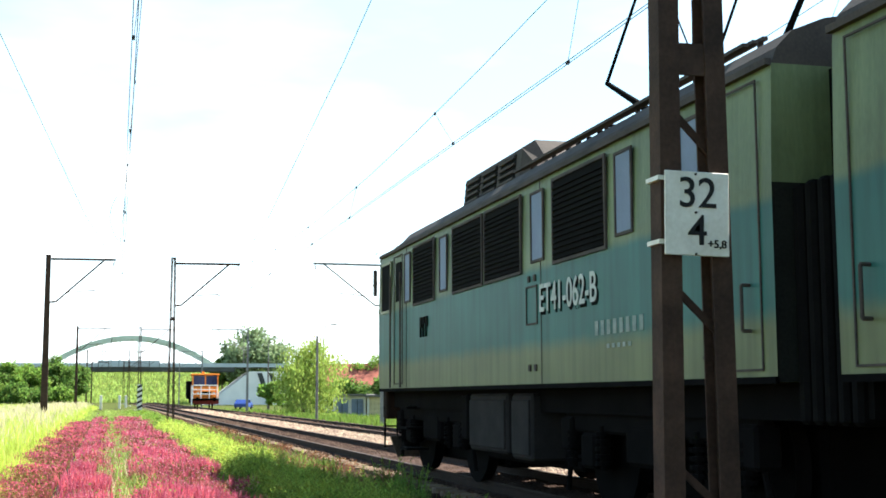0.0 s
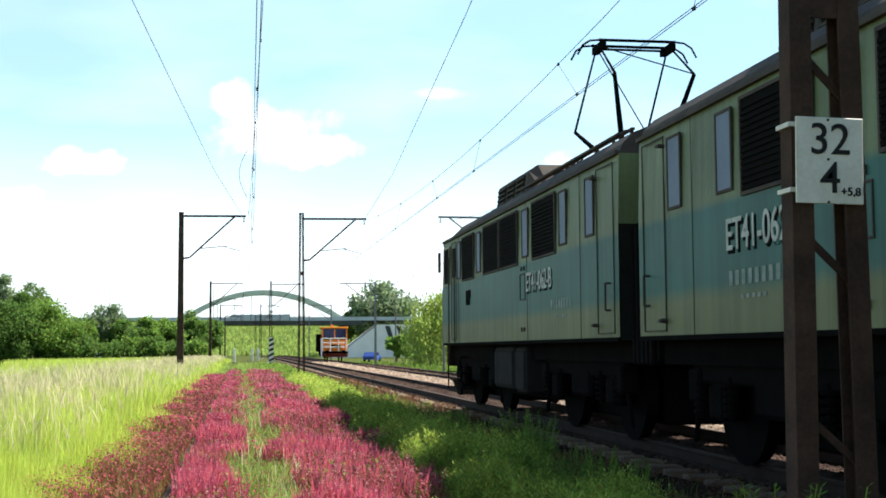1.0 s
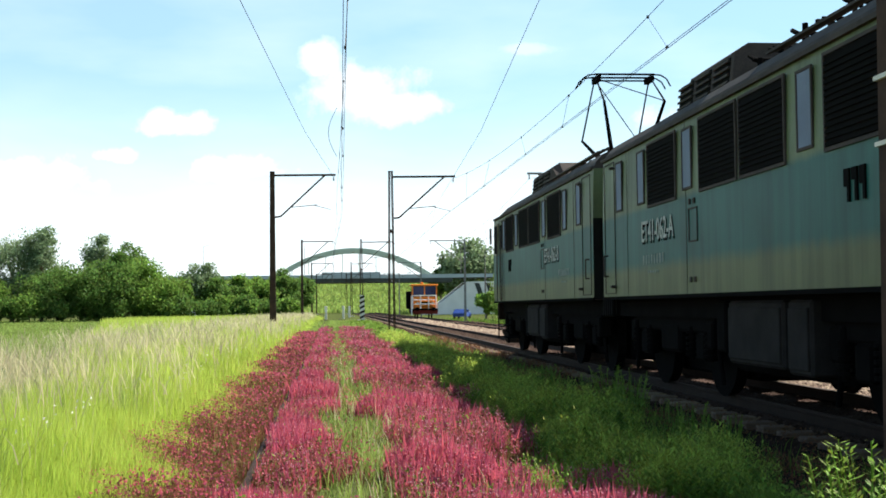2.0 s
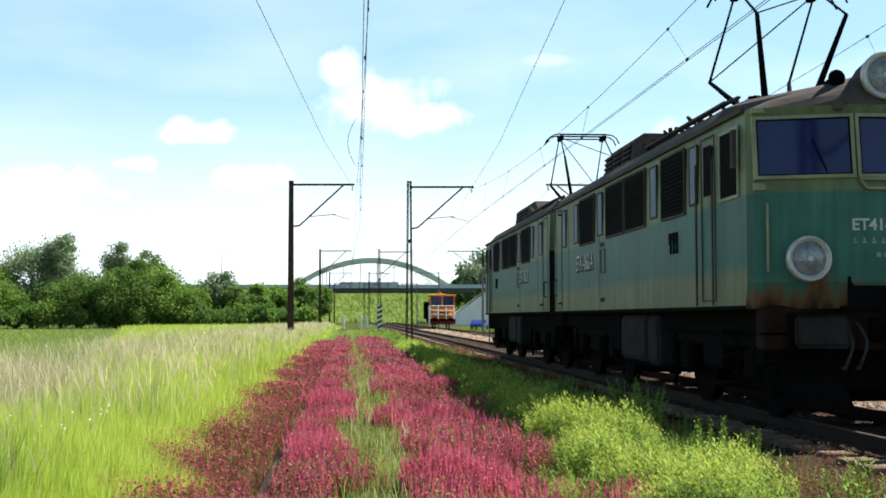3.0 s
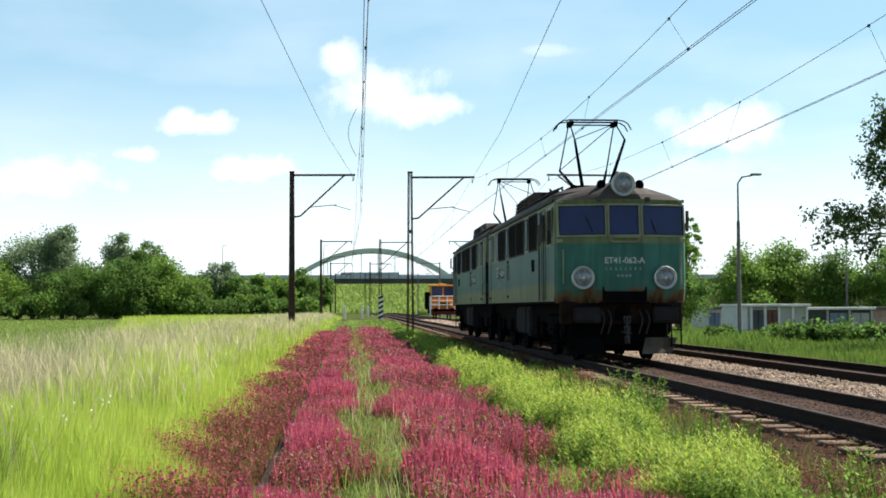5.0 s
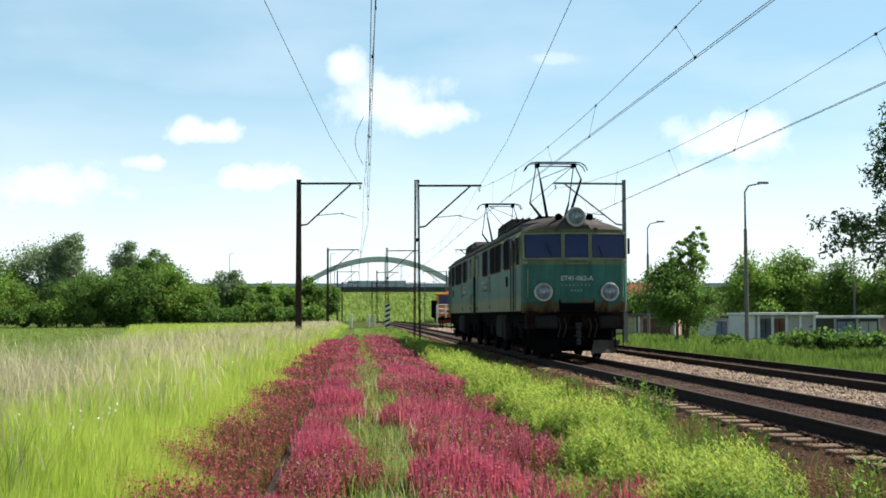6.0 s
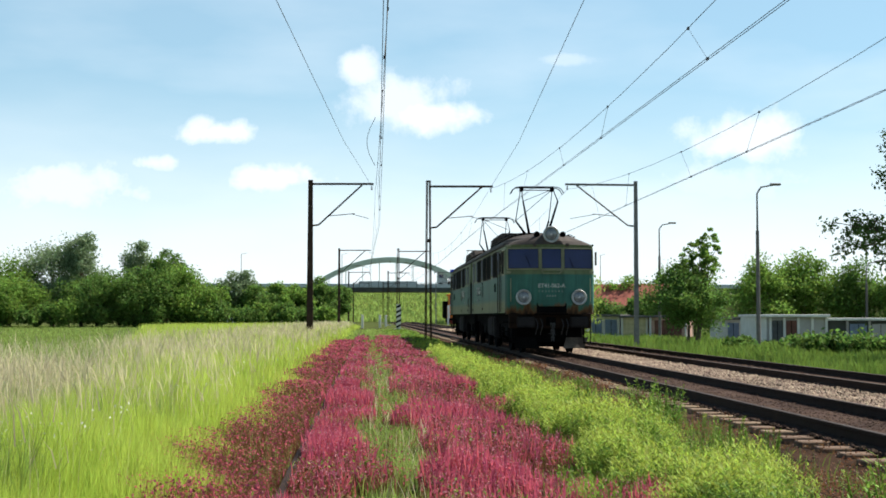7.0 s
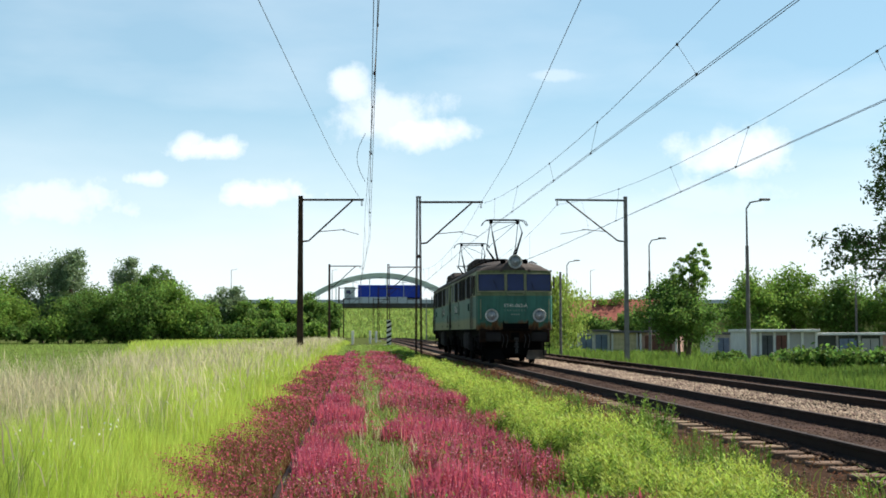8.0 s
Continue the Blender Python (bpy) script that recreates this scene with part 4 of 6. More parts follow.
def roof_gear(parent, M, box_at, pan_at, walk_at, flip):
    # louvred resistor housing
    y0, y1 = box_at
    bm = bmesh.new()
    prism(bm, [[(-0.95, y, 3.80), (0.95, y, 3.80), (0.88, y, 4.46), (0.70, y, 4.58), (-0.70, y, 4.58), (-0.88, y, 4.46)] for y in (y0 + 0.12, y1 - 0.45)] +
          [[(-0.95, y1, 3.80), (0.95, y1, 3.80), (0.80, y1, 4.12), (0.64, y1, 4.16), (-0.64, y1, 4.16), (-0.80, y1, 4.12)]])
    hb = part("resistor_housing", bm, roof_mat, parent, "louvred dark roof housing", m=M)
    bm = bmesh.new()
    n = int((y1 - y0) / 0.85)
    for i in range(n):
        ya = y0 + 0.25 + i * 0.85
        for k in range(6):
            for s in (-1, 1):
                beam(bm, (s * (0.962 - 0.010 * k), ya, 3.9 + k * 0.095), (s * (0.962 - 0.010 * k), ya + 0.7, 3.9 + k * 0.095), 0.03, 0.03)
        for s in (-1, 1):
            beam(bm, (s * 0.93, ya - 0.07, 3.82), (s * 0.885, ya - 0.07, 4.22), 0.06, 0.05)
    part("housing_slats", bm, roof_mat, hb)["kind"] = "stuff"
    for s in (-1, 1):
        for i in range(n):
            ya = y0 + 0.25 + i * 0.85
            lp = bmesh.new()
            prism(lp, [[(s * (0.955 - 0.106 * (z - 3.8)), ya, z), (s * (0.955 - 0.106 * (z - 3.8)), ya + 0.7, z), (s * (0.93 - 0.106 * (z - 3.8)), ya + 0.7, z), (s * (0.93 - 0.106 * (z - 3.8)), ya, z)] for z in (3.87, 4.42)])
            part("louvre_panel", lp, louvre_mat, hb, "black louvre opening")
    # roof walk, cable trays, insulators
    bm = bmesh.new()
    for s in (-1, 1):
        for k in range(3):
            beam(bm, (s * (0.98 + 0.09 * k), walk_at[0], 4.10 - 0.035 * k), (s * (0.98 + 0.09 * k), walk_at[1], 4.10 - 0.035 * k), 0.05, 0.03)
        for k in range(8):
            yk = walk_at[0] + 0.1 + k * (walk_at[1] - walk_at[0] - 0.2) / 7
            beam(bm, (s * 0.97, yk, 3.8), (s * 0.97, yk, 4.10), 0.04, 0.04)
    part("roof_walk", bm, roof_mat, parent, "narrow slatted roof walkway", m=M)
    for xx, yy in ((-0.55, pan_at + 1.7), (0.55, pan_at + 1.7), (0.0, pan_at + 2.05), (-0.3, 12.9), (0.3, 12.6), (-0.6, 13.6)):
        bm = bmesh.new()
        for k in range(4):
            rod(bm, (xx, yy, 3.9 + k * 0.075), (xx, yy, 3.95 + k * 0.075), 0.07 if k % 2 else 0.055, n=8)
        rod(bm, (xx, yy, 4.15), (xx, yy + 0.5, 4.2), 0.02, n=6)
        part("insulator", bm, iron, parent, m=M)
    # switchgear: posts, bars and cable loops between pantograph and housing
    lo, hi = sorted((pan_at + flip * -1.3, (box_at[0] - 0.1) if flip < 0 else (box_at[1] + 0.1)))
    for k in range(5):
        yy = lo + (hi - lo) * (k + 0.5) / 5
        bm = bmesh.new()
        for xx in (-0.75, -0.2, 0.5):
            rod(bm, (xx, yy, 3.9), (xx, yy, 4.16 + 0.1 * ((k + int(xx * 4)) % 3)), 0.05, 0.035, 8)
        rod(bm, (-0.85, yy, 4.24), (0.6, yy + 0.2, 4.28), 0.025, n=6)
        rod(bm, (-0.75, yy, 4.2), (-0.75, yy + 0.4, 4.36 - 0.06 * (k % 2)), 0.03, n=6)
        part("switchgear", bm, iron, parent, m=M)
    bm = bmesh.new()
    box(bm, -0.35, 0.35, pan_at + 2.2, pan_at + 2.75, 3.85, 4.12, 0.04)
    part("roof_box", bm, roof_mat, parent, m=M)
    pantograph(parent, M @ Matrix.Translation((0, pan_at, 0)), flip)


def pantograph(parent, M, flip):
    top, base = (5.98 if flip > 0 else 5.90), 4.2
    bm = bmesh.new()
    for s in (-1, 1):
        beam(bm, (s * 0.62, -0.95, base - 0.05), (s * 0.62, 0.95, base - 0.05), 0.08, 0.08)
        beam(bm, (-0.7, s * 0.85, base - 0.05), (0.7, s * 0.85, base - 0.05), 0.08, 0.08)
        for q in (-1, 1):
            rod(bm, (s * 0.6, q * 0.8, 3.85), (s * 0.6, q * 0.8, base - 0.05), 0.07, n=8)
    pb = part("pantograph_base", bm, iron, parent, "raised diamond pantograph", m=M)
    for q in (-1, 1):
        knee, ky = (5.30, 1.0) if q == flip else (4.78, 1.3)
        for s in (-1, 1):
            part("lower_arm", rd((s * 0.34, q * 0.45, base), (s * 0.62, q * ky, knee), 0.05, 0.03, n=8), iron, pb)
        bm = bmesh.new()
        for s in (-1, 1):
            rod(bm, (s * 0.62, q * ky, knee), (s * 0.58, q * 0.10, top - 0.08), 0.02, 0.015, n=6)
        rod(bm, (-0.62, q * ky, knee), (0.56, q * 0.10, top - 0.08), 0.011, n=5)
        part("upper_arm", bm, iron, pb)
    bm = bmesh.new()
    for q in (-0.2, 0.2):
        beam(bm, (-0.62, q, top), (0.62, q, top), 0.05, 0.035)
        for s in (-1, 1):
            pts = [(s * 0.60, top), (s * 0.76, top - 0.015), (s * 0.88, top - 0.09), (s * 0.96, top - 0.24)]
            for a, b in zip(pts, pts[1:]):
                rod(bm, (a[0], q, a[1]), (b[0], q, b[1]), 0.016, n=6)
    for s in (-1, 1):
        box(bm, s * 0.56 - 0.05, s * 0.56 + 0.05, -0.24, 0.24, top - 0.14, top - 0.03)
    beam(bm, (-0.58, 0, top - 0.1), (0.58, 0, top - 0.1), 0.03, 0.03)
    part("contact_head", bm, iron, pb)


def big_lamp(parent, M, x, y, z, r, tail):
    h = part("headlight", lathe([(r * 0.35, tail), (r * 0.85, tail * 0.5), (r * 0.98, 0.02), (r, -0.06), (r * 0.92, -0.085), (r * 0.80, -0.08), (r * 0.78, -0.05), (0.01, -0.045)], 28), [chrome], parent, "round headlight in a grey ring", True, M @ Matrix.Translation((x, y, z)))
    part("lens", lathe([(r * 0.79, -0.045), (r * 0.75, -0.062), (r * 0.4, -0.085), (0.02, -0.092)], 24), lens_mat, h, "clear lamp glass", True)
    part("bulb_holder", lathe([(r * 0.14, -0.05), (r * 0.12, -0.097), (0.02, -0.10)], 14), chrome, h)
    part("rim", lathe([(r * 1.01, -0.02), (r * 1.03, -0.06), (r * 0.98, -0.095), (r * 0.89, -0.09), (r * 0.89, -0.06)], 28), bright_ring, h, "bright worn metal rim", True)
    return h


def front_details(parent, M, letter):
    # windows
    for x0, x1 in ((-1.42, -0.43), (-0.33, 0.33), (0.43, 1.42)):
        w = part("front_window", front_slab(x0 - 0.04, x1 + 0.04, 2.78, 3.52, 0.035, 0.05, 0.04), frame_cream, parent, "dark cab window in a cream frame", m=M)
        part("pane", front_slab(x0 - 0.01, x1 + 0.01, 2.81, 3.49, 0.016, 0.01), dark_glass, w)
        part("gasket", front_slab(x0, x1, 2.82, 3.48, 0.028, 0.02, 0.016), iron, w)
    for x in (-0.7, 0.75):
        bm = rd((x, fy(x, 2.86) - 0.05, 2.86), (x - 0.16, fy(x, 3.2) - 0.05, 3.24), 0.009, n=5)
        part("wiper", bm, iron, parent, m=M)
    part("window_sill", front_slab(-1.47, 1.47, 2.66, 2.74, 0.03, 0.04), frame_cream, parent, m=M)
    part("eave_strip", front_slab(-1.46, 1.46, 3.56, 3.62, 0.05, 0.06), frame_cream, parent, m=M)
    bm = bmesh.new()
    beam(bm, (-0.36, -0.03, 2.76), (0.36, -0.03, 2.76), 0.05, 0.025)
    for s in (-1, 1):
        beam(bm, (s * 0.36, -0.03, 2.76), (s * 0.28, -0.03, 2.66), 0.03, 0.025)
    beam(bm, (-0.28, -0.03, 2.655), (0.28, -0.03, 2.655), 0.04, 0.025)
    part("lamp_bracket", bm, frame_cream, parent, m=M)
    for s in (-1, 1):
        part("cornice_marker", bx(s * 0.55 - 0.05, s * 0.55 + 0.05, fy(0.55, 3.62) - 0.10, fy(0.55, 3.62) - 0.02, 3.56, 3.66), roof_mat, parent, m=M)
        part("handrail", rd((s * 1.34, fy(1.34, 2) - 0.06, 1.72), (s * 1.34, fy(1.34, 2) - 0.06, 2.5), 0.015), frame_cream, parent, "cream vertical handrail", m=M)
        big_lamp(parent, M, s * 0.93, fy(0.93, 1.85) - 0.06, 1.86, 0.255, 0.14)
    # roof lamp on its tapered housing, with horns
    part("roof_lamp_housing", lathe([(0.10, 0.85), (0.22, 0.35), (0.25, 0.10), (0.25, 0.0)], 20), roof_mat, parent, "tapered dark lamp housing", True, M @ Matrix.Translation((0, 0.12, 3.96)))
    big_lamp(parent, M, 0, 0.12, 3.96, 0.27, 0.1)
    for s in (-1, 1):
        part("horn", put(lathe([(0.03, 0.34), (0.04, 0.1), (0.09, 0.0), (0.105, -0.03), (0.02, -0.02)], 14), Matrix.Translation((s * 0.44, 0.42, 3.98))), iron, parent, "small black roof horn", True, M)
        part("horn_bracket", rd((s * 0.44, 0.55, 3.82), (s * 0.44, 0.55, 3.98), 0.02), iron, parent, m=M)
    # number on the front
    part("front_number", put(text_bm("ET41-062-" + letter, 0.185, 0.004), Matrix.Translation((0, -0.004, 2.24)) @ Matrix.Rotation(radians(90), 4, "X")), white_paint, parent, "white running number on the front", m=M)
    bm = bmesh.new()
    for k in range(8):
        x = -0.44 + k * 0.11
        box(bm, x, x + 0.05, -0.006, 0.002, 2.035, 2.05)
        box(bm, x + 0.01, x + 0.03, -0.006, 0.002, 2.05, 2.10)
    for k in range(4):
        x = -0.17 + k * 0.09
        box(bm, x, x + 0.05, -0.006, 0.002, 1.88, 1.93)
    part("front_marks", bm, faded_paint, parent, "faded white stencil marks", m=M)["kind"] = "stuff"
    # front steps and beam
    bm = bmesh.new()
    box(bm, -1.38, 1.38, 0.30, 0.62, 0.82, 1.34, 0.03)
    part("buffer_beam", bm, beam_dark, parent, "grimy rust-stained buffer beam", m=M)
    # Added dark block that closes the bright see-through gap below the beam.
    part("beam_gap_block", bx(-1.15, 1.15, 0.7, 1.0, 0.32, 1.0, 0.04), iron, parent, m=M)
    bm = bmesh.new()
    box(bm, -0.52, 0.52, 0.06, 0.14, 1.60, 1.66)
    box(bm, -0.55, 0.55, 0.02, 0.34, 1.28, 1.33)
    part("front_step", bm, iron, parent, m=M)
    for s in (-1, 1):
        b = part("buffer", put(lathe([(0.17, 0.42), (0.17, 0.05), (0.11, 0.05), (0.11, -0.18)], 18), Matrix.Translation((s * 0.885, 0, 1.04))), iron, parent, "black sprung buffer", True, M)
        bm = bx(s * 0.885 - 0.31, s * 0.885 + 0.31, -0.24, -0.18, 0.86, 1.22, 0.05)
        part("buffer_head", bm, box_grey, b, "dusty grey rectangular buffer head")
        box_b = bx(s * 0.885 - 0.22, s * 0.885 + 0.22, 0.2, 0.34, 0.82, 1.26, 0.02)
        part("buffer_housing", box_b, iron, b)
    # Flat plate; the pocket's inner shade is put into its black colour.
    part("dark_pocket_plate", front_slab(-0.50, 0.50, 1.34, 1.66, 0.012, 0.02), iron, parent, "flat black plate drawn for the dark pocket above the coupling", m=M)
    # coupling
    bm = bmesh.new()
    box(bm, -0.05, 0.05, -0.22, 0.3, 0.96, 1.12, 0.02)
    box(bm, -0.16, 0.16, 0.18, 0.3, 0.92, 1.2, 0.02)
    hook = part("draw_hook", bm, iron, parent, m=M)
    bm = bmesh.new()
    rod(bm, (0, -0.2, 0.98), (0.015, -0.21, 0.42), 0.024, 0.03, n=8)
    for k, z in enumerate((0.94, 0.72, 0.50)):
        w = 0.075 - 0.012 * k
        for s in (-1, 1):
            rod(bm, (s * w, -0.2, z + 0.06), (s * w * 0.7, -0.22, z - 0.1), 0.015, n=6)
        rod(bm, (-w, -0.2, z + 0.05), (w, -0.2, z + 0.05), 0.028, n=8)
    rod(bm, (-0.13, -0.22, 0.66), (0.1, -0.22, 0.62), 0.014, n=6)
    part("screw_link", bm, hose, hook, "worn grey screw coupling")
    for x in (-0.50, -0.34, 0.36, 0.52):
        bm = bmesh.new()
        pts = [Vector((x + 0.03 * math.sin(k), 0.20 - 0.26 * math.sin(k / 6 * 3.14), 1.14 - 0.62 * (k / 6) + (0.10 if k == 6 else 0))) for k in range(7)]
        for a, b in zip(pts, pts[1:]):
            rod(bm, a, b, 0.018, n=6)
        part("brake_hose", bm, hose, parent, "grey rubber brake hose", m=M)
    for x in (-0.25, 0.25):
        part("socket", bx(x - 0.09, x + 0.09, 0.02, 0.14, 1.38, 1.5, 0.02), hose, parent, m=M)
    # snow plough of two raked plates
    for s in (-1, 1):
        bm = bmesh.new()
        prism(bm, [[(s * 0.40, 0.10, 0.16), (s * 0.40, 0.15, 0.16), (s * 0.52, 0.30, 0.52), (s * 0.52, 0.25, 0.52)], [(s * 1.15, 0.42, 0.16), (s * 1.15, 0.47, 0.16), (s * 1.30, 0.55, 0.52), (s * 1.30, 0.50, 0.52)]])
        # Right plate brown-grey, left plate near-black.
        part("plough", bm, plough_grey if s > 0 else iron, parent, "steel snow plough plate, brown-grey right, near-black left", m=M)
        bm = rd((s * 1.36, 0.38, 1.3), (s * 1.36, 0.38, 0.32), 0.018, n=6)
        rod(bm, (s * 1.14, 0.38, 1.3), (s * 1.14, 0.38, 0.32), 0.018, n=6)
        for z in (0.34, 0.68, 1.0):
            box(bm, min(s * 1.12, s * 1.38), max(s * 1.12, s * 1.38), 0.3, 0.46, z, z + 0.025)
        part("shunter_steps", bm, iron, parent, m=M)


def build_loco():
    e = empty("electric_locomotive", "weathered green two-unit electric locomotive on the track", "locomotive")
    units = ((Matrix.Identity(4), "A"), (Matrix.Translation((0, 29.52, 0)) @ Matrix.Rotation(math.pi, 4, "Z"), "B"))
    for M, letter in units:
        part("body", body_bm(), [side_paint, roof_mat, front_green, end_black], e, "teal and pale green body shell with rust stains", m=M)
        for s in (-1, 1):
            side_details(e, M, s, letter)
        front_details(e, M, letter)
        underfloor(e, M)
        for y in (3.0, 11.3):
            bogie(e, M, y)
    roof_gear(e, Matrix.Identity(4), (8.9, 11.5), 3.7, (2.4, 7.0), -1)
    roof_gear(e, Matrix.Translation((0, 29.52, 0)) @ Matrix.Rotation(math.pi, 4, "Z"), (3.9, 7.2), 10.4, (7.3, 13.4), 1)
    # bellows between the units
    bm = bmesh.new()
    box(bm, -1.3, 1.3, LEN - 0.05, LEN + 0.87, 1.05, 2.7)
    box(bm, -1.0, 1.0, LEN - 0.05, LEN + 0.87, 2.7, 3.6)
    bel = part("bellows", bm, louvre_mat, e, "black rubber bellows between the units")
    for k in range(5):
        y = LEN + 0.02 + k * 0.165
        part("fold", bx(-1.36, 1.36, y, y + 0.12, 1.0, 2.72, 0.03), louvre_mat, bel)
    part("drawbar", bx(-0.2, 0.2, LEN - 0.3, LEN + 1.1, 0.85, 1.1), iron, e)
    return e


loco = build_loco()

# ---- masts and overhead line ----
mast_brown = mat("mast_rusty_brown", (0.075, 0.042, 0.028), 0.85, 0.0, scale=4, rgb2=(0.026, 0.016, 0.012), bump=0.2)
mast_grey = mat("mast_grey_paint", (0.24, 0.23, 0.22), 0.7, 0.1, scale=4, rgb2=(0.15, 0.14, 0.13))
wire_mat = mat("wire_copper_dark", (0.05, 0.045, 0.045), 0.6, 0.4)
sign_white = mat("enamel_white", (0.74, 0.72, 0.64), 0.4, scale=5, rgb2=(0.58, 0.55, 0.46))
sign_black = mat("enamel_black", (0.015, 0.015, 0.015), 0.45)
porcelain = mat("brown_insulator", (0.06, 0.03, 0.02), 0.3)


def gz(x, y):
    return float(ground_z(x, y))


def bracket(e, sgn, reach, z, material, steady):
    """Cantilever: top tube, strut and registration arm with its insulators."""
    a = part("cantilever", bars((0.05 * sgn, 0, z), (sgn * (reach + 0.55), 0, z + 0.02), 0.09, 0.10), material, e, "steel cantilever arm")
    bm = rd((0.12 * sgn, 0, z - 2.12), (0.42 * sgn, 0, z - 2.08), 0.045)
    rod(bm, (0.42 * sgn, 0, z - 2.08), (sgn * reach, 0, z), 0.042)
    part("strut", bm, material, a)
    bm = rd((sgn * 0.95, 0, z - 1.62), (sgn * 2.25, 0, z - 1.5), 0.02, n=6)
    rod(bm, (sgn * 2.1, 0, z - 1.52), (sgn * steady, 0, z - 1.75), 0.015, n=6)
    part("registration_arm", bm, material, a)
    bm = bmesh.new()
    for k in range(4):
        rod(bm, (sgn * (reach + 0.45), 0, z - 0.07 - 0.06 * k), (sgn * (reach + 0.45), 0, z - 0.1 - 0.06 * k), 0.05, n=8)
    part("insulator", bm, porcelain, a)


def solid_mast(x, y, sgn, h, reach, material, lab, w=0.15):
    e = empty("catenary_mast", lab, "mast", pose(x, y, gz(x, y)), group="catenary masts")
    d = gz(x, y)
    bm = bmesh.new()
    prism(bm, [[(-w, -0.11, -0.3), (w, -0.11, -0.3), (w, 0.11, -0.3), (-w, 0.11, -0.3)], [(-w * 0.68, -0.08, h - d), (w * 0.68, -0.08, h - d), (w * 0.68, 0.08, h - d), (-w * 0.68, 0.08, h - d)]])
    p = part("post", bm, material, e)
    part("foundation", bx(-0.35, 0.35, -0.35, 0.35, -0.3, 0.12, 0.03), mat_concrete, e)
    bm = bx(-w * 0.72, w * 0.72, -0.1, 0.1, h - d - 0.05, h - d + 0.04)
    part("cap", bm, material, p)
    bracket(e, sgn, reach, h - 0.16 - d, material, reach + 0.3)
    return e


def lattice_mast(x, y, sgn, h, reach, half0, half1, material, lab, ties, arm=True, arm_only=False, lacing=()):
    """Two channel legs leaning together, with batten plates and diagonals."""
    d = gz(x, y)
    e = empty("lattice_mast", lab, "mast", pose(x, y, d), group="catenary masts")
    thin = 0.035 if arm_only else 0.022
    hw = lambda z: half0 + (half1 - half0) * z / (h - d)
    for s in (-1, 1):
        bm = bmesh.new()
        pr = [(-thin, -0.07), (thin, -0.07), (thin, 0.07), (-thin, 0.07)]
        prism(bm, [[(s * hw(z) + a, b, z) for a, b in pr] for z in (-0.2, h - d)])
        leg = part("leg", bm, material, e)
        bm = bmesh.new()
        for q in (-1, 1):
            prism(bm, [[(s * hw(z) - s * 0.035 + a * s, q * 0.066 + b, z) for a, b in ((-0.05, -0.006), (0, -0.006), (0, 0.006), (-0.05, 0.006))] for z in (-0.2, h - d)])
        part("flange", bm, material, leg)
    for z in ties:
        part("batten_plate", bx(-hw(z) + 0.03, hw(z) - 0.03, -0.06, -0.045, z - 0.09, z + 0.09), material, e)
    for z in lacing:
        part("diagonal", bars((-hw(z) + 0.03, 0.02, z + 0.14), (hw(z) - 0.03, 0.02, z - 0.14), 0.02, 0.04), material, e)
    part("foundation", bx(-0.45, 0.45, -0.4, 0.4, -0.3, 0.1, 0.03), mat_concrete, e)
    part("head_plate", bx(-hw(h - d) - 0.03, hw(h - d) + 0.03, -0.08, 0.08, h - d - 0.06, h - d), material, e)
    if arm:
        bracket(e, sgn, reach, h - 0.3 - d, material, reach + 0.3)
    return e


mat_concrete = mat("old_concrete", (0.42, 0.40, 0.36), 0.9, scale=2, rgb2=(0.28, 0.27, 0.24), bump=0.3)
ROW_L, ROW_1, ROW_R = -2.93, 3.06, 13.75
for y in (65.0, 130.2, 195.0, 258.0):
    solid_mast(ROW_L, y, 1, 8.1, 2.65, mast_brown, "tapered dark brown steel catenary mast in the grass", 0.17 if y < 100 else 0.14)
    solid_mast(ROW_R, y + (1 if y > 70 else 0), -1, 8.15, 3.1, mast_grey, "grey steel catenary mast beside the second track", 0.12)
for y in (65.0, 130.2, 195.0, 258.0):
    lattice_mast(ROW_1, y, 1, 8.15, 2.75, 0.17, 0.10, mast_brown, "slender rusty lattice catenary mast", (5.2,))

mile = lattice_mast(3.09, 6.42, 1, 8.2, 2.75, 0.195, 0.11, mast_brown, "rusty lattice mast carrying a distance sign", (0.3, 3.18, 5.0, 6.6, 7.6), arm_only=True, lacing=(0.85, 1.82, 2.81, 3.75, 4.6, 5.5, 6.1))
sg = part("distance_sign", bx(-0.19, 0.19, -0.128, -0.118, -0.23, 0.23, 0.004), sign_white, mile, "cream enamel sign with black kilometre figures", m=pose(-0.02, 0, 2.19 - gz(3.07, 6.42), 0, 1.2, 0))
up = Matrix.Rotation(radians(90), 4, "X")
for txt, size, x, z in (("32", 0.235, 0.0, 0.105), ("4", 0.235, 0.0, -0.10), ("+5,8", 0.062, 0.115, -0.165)):
    part("kilometre_figure", put(text_bm(txt, size, 0.0005), Matrix.Translation((x, -0.130, z)) @ up), sign_black, sg)
bm = bmesh.new()
for z in (0.215, 0.005, -0.222):
    rod(bm, (-0.01, -0.136, z), (-0.01, -0.12, z), 0.007, n=6)
part("bolts", bm, steel_rust, sg)["kind"] = "stuff"
for z in (0.17, -0.18):
    bm = bmesh.new()
    box(bm, -0.245, -0.16, -0.082, 0.082, z - 0.012, z + 0.012)
    part("strap", bm, sign_white, mile, "thin white fixing strap", m=pose(0.02, 0, 2.22 - gz(3.07, 6.42)))


def wire(name, pts, r, lab):
    bm = bmesh.new()
    for a, b in zip(pts, pts[1:]):
        rod(bm, a, b, r, n=5)
    return tagged(obj(name, bm, wire_mat), lab, "overhead wire", group="overhead wires")


